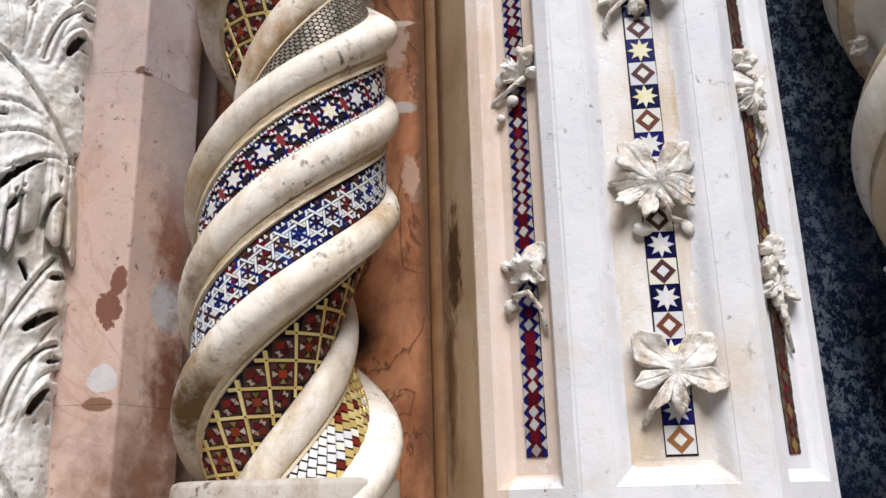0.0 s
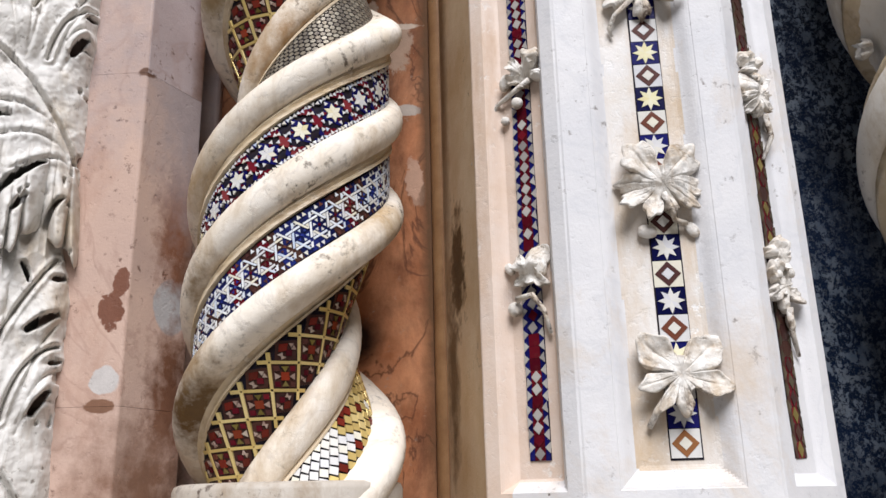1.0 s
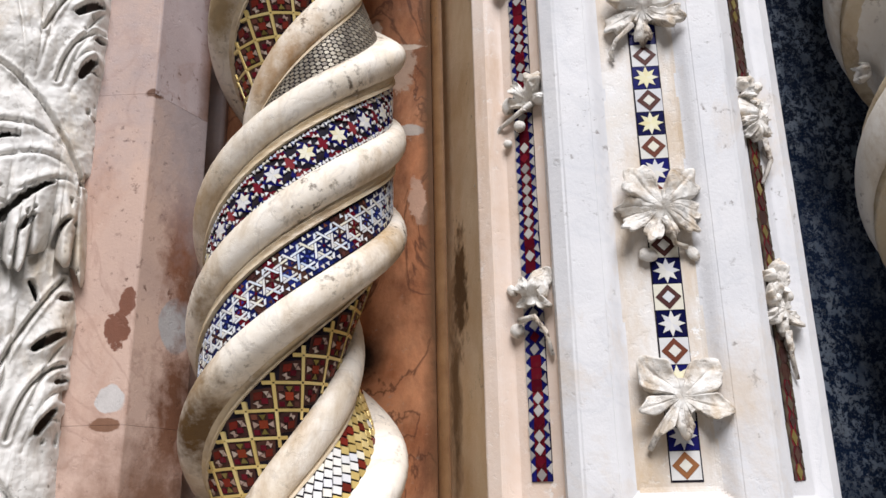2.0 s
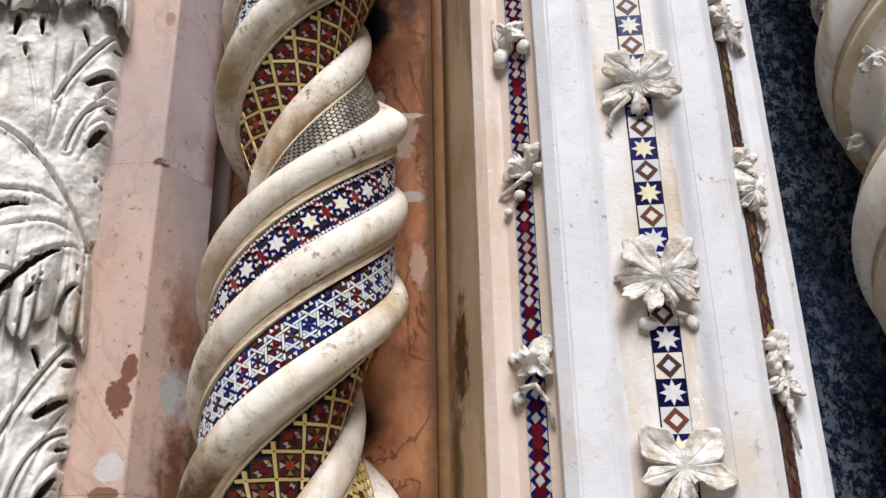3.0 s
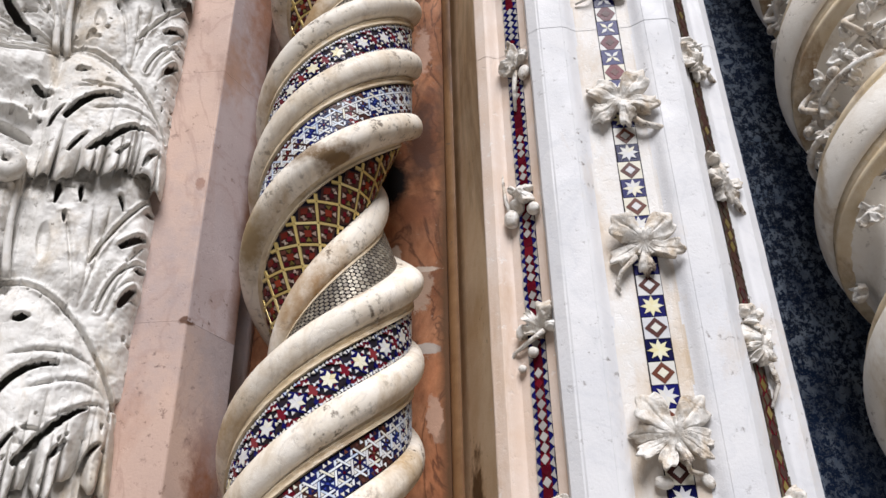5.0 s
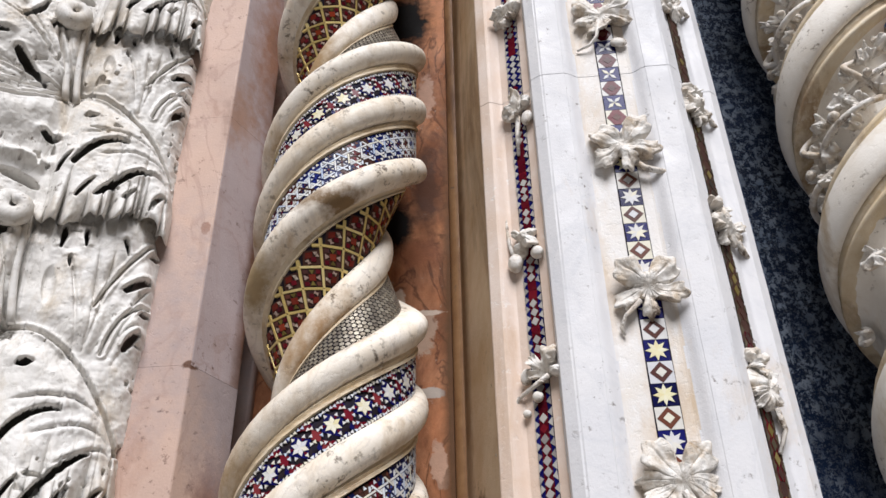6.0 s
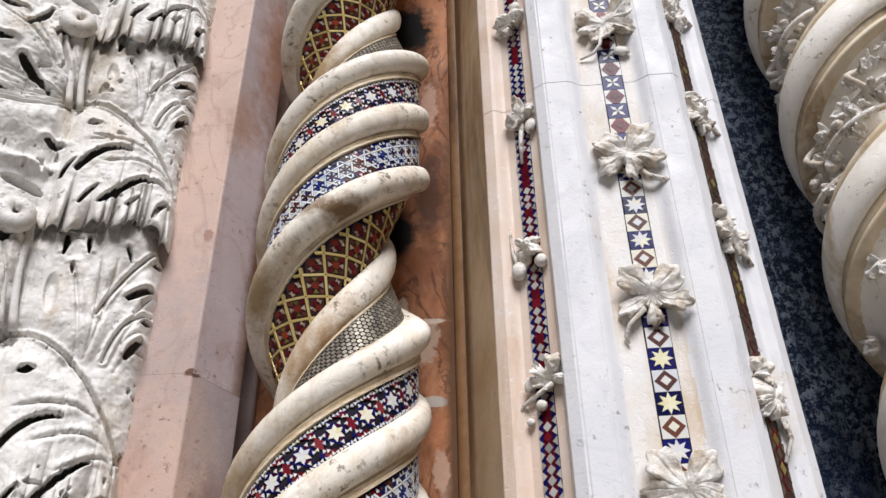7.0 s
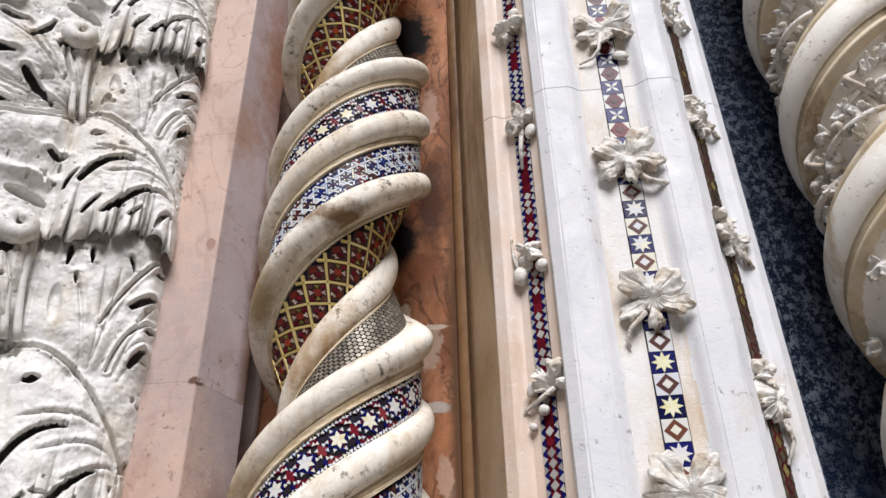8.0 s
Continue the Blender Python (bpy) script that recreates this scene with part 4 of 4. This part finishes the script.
kite = [(0, 0), (R8 * 0.52 * math.cos(radians(22.5)), -R8 * 0.52 * math.sin(radians(22.5))), (R8, 0), (R8 * 0.52 * math.cos(radians(22.5)), R8 * 0.52 * math.sin(radians(22.5)))]
plates = {k: tess_mesh("tessera", rect(0.0515, 0.0485), flat, 0.0016, m) for k, m in (("blue", G_BLUE), ("white", G_WHITE), ("red", G_RED))}
kites = {k: tess_mesh("tessera", kite, flat, 0.0028, m) for k, m in (("white", G_WHITE), ("yellow", G_YELLOW))}
rings = {k: tess_mesh("tessera", diamond(r), flat, 0.0024, m) for k, r, m in (("brown", 0.0235, G_BROWN), ("gold", 0.0235, G_RUST))}
rings["blue"] = tess_mesh("tessera", [(-0.0245, 0), (-0.008, -0.024), (0.008, -0.024), (0.0245, 0), (0.008, 0.024), (-0.008, 0.024)], flat, 0.0024, G_RED)
hearts = {k: tess_mesh("tessera", diamond(0.0115), flat, 0.0032, m) for k, m in (("white", G_WHITE), ("red", G_BROWN))}
for k in range(60):
    z = 1.78 + 0.05 * k
    if z > 4.6:
        break
    near, upper = z < 3.2, z > 3.1
    m = mid_face.floor_pose(UC + trng.uniform(-0.0008, 0.0008), z, 0.001, trng.uniform(-1, 1))
    if k % 2:
        mo.lay(plates["blue"], m, near)
        tone = "yellow" if trng.random() < 0.45 and not upper else "white"
        for i in range(8):
            if upper and i % 2 == 0:
                continue
            mo.lay(kites[tone], m @ Matrix.Rotation(radians(45 * i), 4, "Z"), near)
    else:
        mo.lay(plates["white"], m, near)
        mo.lay(rings["blue" if upper else "gold" if k == 0 else "brown"], m, near)
        mo.lay(hearts["red" if upper else "white"], m, near)
mo.close()


def diamond_strip(face, u, z0, half, unit, tones, bed, most):
    st = part("mosaic_strip", prism([tuple(face.at(a, 0, o - face.depth)[:2]) for a, o in ((u - half, -0.005), (u + half, -0.005), (u + half, 0.001), (u - half, 0.001))], z0, TOP), GROUT, pier, bed)
    ms = Mosaic(st, most)
    base = {m.name: tess_mesh("tessera", rect(half * 0.98, unit * 0.97), flat, 0.0014, m) for m in tones[1]}
    edge = tess_mesh("tessera", rect(half * 0.42, unit * 0.97), flat, 0.0014, tones[3])
    heart = {m.name: tess_mesh("tessera", diamond(half * 0.47, unit * 0.50), flat, 0.0026, m) for m in tones[0]}
    tri = tess_mesh("tessera", [(0, -unit * 0.42), (half * 0.48, 0), (0, unit * 0.42)], flat, 0.0024, tones[2])
    k, run, plain = 0, 0, True
    while (z := z0 + unit * (k + 0.5)) < 4.6:
        if run == 0:
            plain = not plain
            run, tone = (trng.randint(1, 3) if plain else trng.randint(3, 7)), (0 if plain else trng.randrange(len(tones[1])))
        run -= 1
        near = z < 3.6
        m = face.floor_pose(u + trng.uniform(-0.001, 0.001), z, 0.001, trng.uniform(-6, 6))
        ms.lay(base[tones[1][tone].name], m, near)
        for sx in (-1, 1):
            ms.lay(edge, m @ Matrix.Translation((sx * half * 0.74, 0, 0)), near)
        if not plain or trng.random() < 0.15:
            ms.lay(heart[tones[0][trng.randrange(len(tones[0]))].name], m @ Matrix.Rotation(radians(trng.uniform(-8, 8)), 4, "Z"), near)
        up = m @ Matrix.Translation((0, unit / 2, 0))
        ms.lay(tri, up @ Matrix.Translation((-half * 0.96, 0, 0)), near)
        ms.lay(tri, up @ Matrix.Translation((half * 0.96, 0, 0)) @ Matrix.Rotation(math.pi, 4, "Z"), near)
        k += 1
    ms.close()


G_SILVER = glass_piece("silver_glass", [(0.36, 0.34, 0.32), (0.46, 0.44, 0.41), (0.24, 0.22, 0.21)], 0.2)
diamond_strip(side_l, UL + 0.002, 1.76, 0.022, 0.023, ((G_SILVER, G_SILVER, G_SILVER, G_RED), (G_RED, G_BLUE, G_RED), G_SILVER, G_BLUE), "narrow strip of red, blue and silver mosaic", 300)
diamond_strip(side_r, UR, 1.752, 0.019, 0.030, ((G_OLIVE, G_GROUND, G_UMBER, G_GROUND), (G_GROUND, G_UMBER, G_RED, G_GROUND), G_UMBER, G_GROUND), "narrow strip of olive gold and red mosaic", 200)

# ---- mosaic bands of the twisted column ----
class Band:
    """A band that winds up the shaft: s runs along it, v across it, upwards."""

    def __init__(self, psi, radius, grow=0.0):
        self.psi, self.r, self.grow = psi, radius, grow
        self.a = math.atan2(PITCH / (2 * math.pi), radius)
        self.per = math.cos(self.a) / radius

    def to3(self, s, v, h):
        phi = radians(self.psi) + (math.cos(self.a) * s - math.sin(self.a) * v) / self.r
        z = math.sin(self.a) * s + math.cos(self.a) * v
        r = self.r + self.grow * v + h
        return (r * math.sin(phi), -r * math.cos(phi), z)

    def screw(self, s):
        """The pose that carries the band along itself by s."""
        return Matrix.Translation((0, 0, math.sin(self.a) * s)) @ Matrix.Rotation(math.cos(self.a) * s / self.r, 4, "Z")

    def front(self, s):
        d = math.degrees(radians(self.psi) + math.cos(self.a) * s / self.r)
        return abs((d + 180) % 360 - 180)

    def cells(self, step, z0=1.66, z1=4.7):
        k = math.ceil(z0 / math.sin(self.a) / step)
        while (s := k * step) * math.sin(self.a) < z1:
            yield k, s, s * math.sin(self.a)
            k += 1


def lay_cells(bed, band, step, pieces, most, zlow, zhigh):
    """pieces: (outline, lift, material)."""
    meshes = [[tess_mesh("tessera", poly, band.to3, lift, t) for t in (m if isinstance(m, tuple) else (m,))] for poly, lift, m in pieces]
    ms = Mosaic(bed, most)
    for k, s, z in band.cells(step):
        near = zlow < z < zhigh and band.front(s) < 70
        for tones in meshes:
            ms.lay(tones[(k * 7 // 3) % len(tones)], band.screw(s), near)
    ms.close()


beds = [o for o in column.children if o.name.startswith("mosaic_bed")]

# six-pointed stars on blue, red between
stars = Band(162, 0.197)
petal = [(0, 0), (0.0100, -0.0054), (0.0200, 0), (0.0100, 0.0054)]
small = [(-0.0042, -0.0034), (0.0042, -0.0034), (0, 0.0046)]
pieces = [(turned(petal, 60 * i + 8), 0.0026, (G_WHITE, G_WHITE, G_CREAM)) for i in range(6)]
pieces += [(turned(small, 60 * i + 38 + 90, 0.0175 * math.cos(radians(60 * i + 38)), 0.0175 * math.sin(radians(60 * i + 38))), 0.0022, G_BLUE if i % 2 else G_RED) for i in range(6)]
pieces += [(turned(small, 60 * i + 38 - 90, 0.0245 * math.cos(radians(60 * i + 38)), 0.0245 * math.sin(radians(60 * i + 38))), 0.0020, G_WHITE) for i in range(6)]
S = 0.080
pieces += [(diamond(0.0125, 0.0165, S / 2, 0.0), 0.0016, G_CRIMSON), (diamond(0.013, 0.011, S / 2 - 0.007, 0.030), 0.0015, G_CRIMSON), (diamond(0.013, 0.011, S / 2 + 0.007, -0.030), 0.0015, G_CRIMSON), (turned(petal, 70, S / 2 - 0.004, 0.014), 0.002, G_RED), (turned(petal, 110, S / 2 + 0.005, 0.016), 0.0018, G_BLUE),
           (turned(petal, -70, S / 2 + 0.004, -0.014), 0.002, G_RED), (turned(petal, -110, S / 2 - 0.005, -0.016), 0.0018, G_BLUE),
           (diamond(0.007, 0.006, 0.020, 0.033), 0.002, G_RED), (diamond(0.007, 0.006, -0.020, -0.033), 0.002, G_RED), (diamond(0.006, 0.006, -0.014, 0.033), 0.002, G_BLUE), (diamond(0.006, 0.006, 0.014, -0.033), 0.002, G_BLUE)]
mrng = random.Random(8)
for i in range(9):
    for sv in (-1, 1):
        pieces.append((turned(small, mrng.uniform(0, 360), -0.036 + 0.009 * i, sv * (0.0345 + mrng.uniform(-0.002, 0.002))), 0.0022, G_WHITE if mrng.random() < 0.7 else G_PALE))
for x, y in ((0.030, 0.006), (0.031, -0.010), (0.049, 0.009), (0.050, -0.006), (0.040, 0.019), (0.040, -0.019), (0.033, 0.022), (0.047, -0.024)):
    pieces.append((turned(small, mrng.uniform(0, 360), x, y), 0.0024, G_WHITE if mrng.random() < 0.7 else G_PALE))
pieces += [(diamond(0.027, 0.030), 0.0011, G_BLUE)]
lay_cells(beds[0], stars, S, pieces, 300, 2.15, 2.65)

# woven pale bars
weave = Band(248, 0.197)
pieces = []
W = 0.040
D, B = 0.0346, 0.0041


def slanted(x, y0, y1, way):
    """A bar that rises at 60 degrees through (x, 0), between two heights."""
    k, wx = way / math.tan(radians(60)), B / 2 / math.sin(radians(60))
    return [(x + y0 * k - wx, y0), (x + y0 * k + wx, y0), (x + y1 * k + wx, y1), (x + y1 * k - wx, y1)]


pieces.append((slanted(W / 2, -D / 2 + 0.004, D / 2 - 0.004, 1), 0.0028, (G_PALE, G_WHITE, G_PALE)))
for sv in (-1, 1):
    pieces.append((slanted(W / 2, sv * (D / 2 + 0.0036), sv * 0.0305, 1)[::sv], 0.0026, G_PALE))
    pieces.append((slanted(W / 2, sv * 0.0043, sv * 0.0305, -1)[::sv], 0.0027, (G_PALE, G_PALE, G_WHITE)))
    for x0, x1 in ((-0.0062, 0.0098), (0.0104, 0.0258)):
        pieces.append((rect(x1 - x0, B, W / 2 + (x0 + x1) / 2, sv * D / 2), 0.0025, (G_PALE, G_WHITE)))
    pieces.append((turned([(0.95 * x, 0.95 * y) for x, y in small], 0 if sv < 0 else 180, W / 2, sv * 0.0105), 0.0022, G_WHITE))
    for x in (-0.014, -0.0045, 0.0045, 0.014):
        pieces.append((turned([(1.05 * px, 1.05 * py) for px, py in small], 0 if sv > 0 else 180, x, sv * (0.0335 if abs(x) > 0.01 else 0.0270)), 0.0021, (G_WHITE, G_BROWN, G_WHITE, G_PALE)))
for i in range(6):
    a = 60 * i + 30
    pieces.append((turned([(0.75 * x, 0.75 * y) for x, y in small], a + 90, 0.0098 * math.cos(radians(a)), 0.0098 * math.sin(radians(a))), 0.0022, (G_WHITE, G_WHITE, G_PALE) if i % 3 else (G_BROWN, G_WHITE, G_MID)))
pieces.append((diamond(0.0035, 0.0035), 0.0020, (G_BROWN, G_RED, G_MID)))
pieces += [(rect(W / 2 - 0.001, 0.038, sx * W / 4, sv * 0.0195), 0.0009, (G_DEEP, G_GROUND, G_DEEP, G_RED) if sx * sv > 0 else (G_GROUND, G_DEEP, G_DEEP)) for sx in (-1, 1) for sv in (-1, 1)]
lay_cells(beds[1], weave, W, pieces, 300, 2.0, 2.45)

# gold lattice with red diamonds
gold = Band(340, 0.137, 0.58)
L = 0.070
bar = rect(L * 0.707 - 0.004, 0.0056)
pieces = []
for sx, sv, a in ((L / 4, L / 4, 45), (L / 4, -L / 4, -45), (-L / 4, L / 4, -45), (-L / 4, -L / 4, 45)):
    pieces.append((turned(bar, a, sx, sv), 0.0030, G_GOLD))
for sv in (-1, 1):
    for sx in (-1, 1):
        pieces.append((turned(rect(0.016, 0.0066), 45 * sv * sx, L / 2 * 1.0 + sx * 0.0065, sv * (L / 2 + 0.0065)), 0.0028, G_GOLD))
    pieces.append((diamond(0.011, 0.008, 0.0, sv * 0.037), 0.0022, G_BRIGHT))
    pieces.append((turned(rect(0.010, 0.010), 45, 0.0, sv * 0.024), 0.0022, G_RED))
    pieces += [(turned(small, 45 + 90 * i, 0.0125 * (1 if i % 2 else -1), sv * (0.031 - 0.006 * (i // 2))), 0.0024, G_DULL) for i in range(4)]
pieces += [(turned(rect(0.0145, 0.0145), 45, L / 2, 0), 0.0024, G_SCARLET), (diamond(0.031, 0.031, L / 2, 0), 0.0010, G_GROUND), (diamond(0.028, 0.022, 0.0, 0.030), 0.0010, G_GROUND), (diamond(0.028, 0.022, 0.0, -0.030), 0.0010, G_GROUND)]
pieces += [(turned([(-0.006, -0.004), (0.006, -0.004), (0, 0.006)], 90 * i + 45 + 90, L / 2 + 0.0135 * math.cos(radians(90 * i + 45)), 0.0135 * math.sin(radians(90 * i + 45))), 0.0022, G_DULL if i % 2 else G_OLIVE) for i in range(4)]
pieces += [(turned(rect(0.009, 0.009), 45, L / 2 + 0.0195 * cx, 0.0195 * cy), 0.0018, G_RED if cx else G_BROWN) for cx, cy in ((1, 0), (-1, 0), (0, 1), (0, -1))]
lay_cells(beds[2], gold, L, pieces, 280, 2.45, 3.1)

# small scales
scale = Band(436.5, 0.1405, -0.56)
hexa = [(0.0064, 0), (0.0035, 0.0043), (-0.0035, 0.0043), (-0.0064, 0), (-0.0035, -0.0043), (0.0035, -0.0043)]
rows = [([(x + 0.0076 * (i % 2), y + (i - 3.5) * 0.0095) for x, y in hexa], 0.0022) for i in range(8)]
tone = {G_GREY.name: [tess_mesh("tessera", p, scale.to3, l, G_GREY) for p, l in rows]}
for m in (G_WHITE, G_GOLD, G_BRIGHT):
    tone[m.name] = [tess_mesh("tessera", turned(rect(0.0142, 0.0138), 32 + 6 * math.sin(5 * i), 0.0, (i - 3.5) * 0.0095), scale.to3, 0.0022 + 0.0001 * i, m) for i in range(8)]
ms = Mosaic(beds[3], 300)
for k, s, z in scale.cells(0.0152):
    for i in range(8):
        if z <= 2.05 and (k + i) % 2:
            continue
        m = G_GREY if z > 2.05 else G_WHITE if (z < 1.815 and i > 1) or mrng.random() < 0.08 else G_BRIGHT if mrng.random() < 0.15 else G_GOLD
        ms.lay(tone[m.name][i], scale.screw(s), 2.5 < z < 2.72 and scale.front(s) < 70)
ms.close()
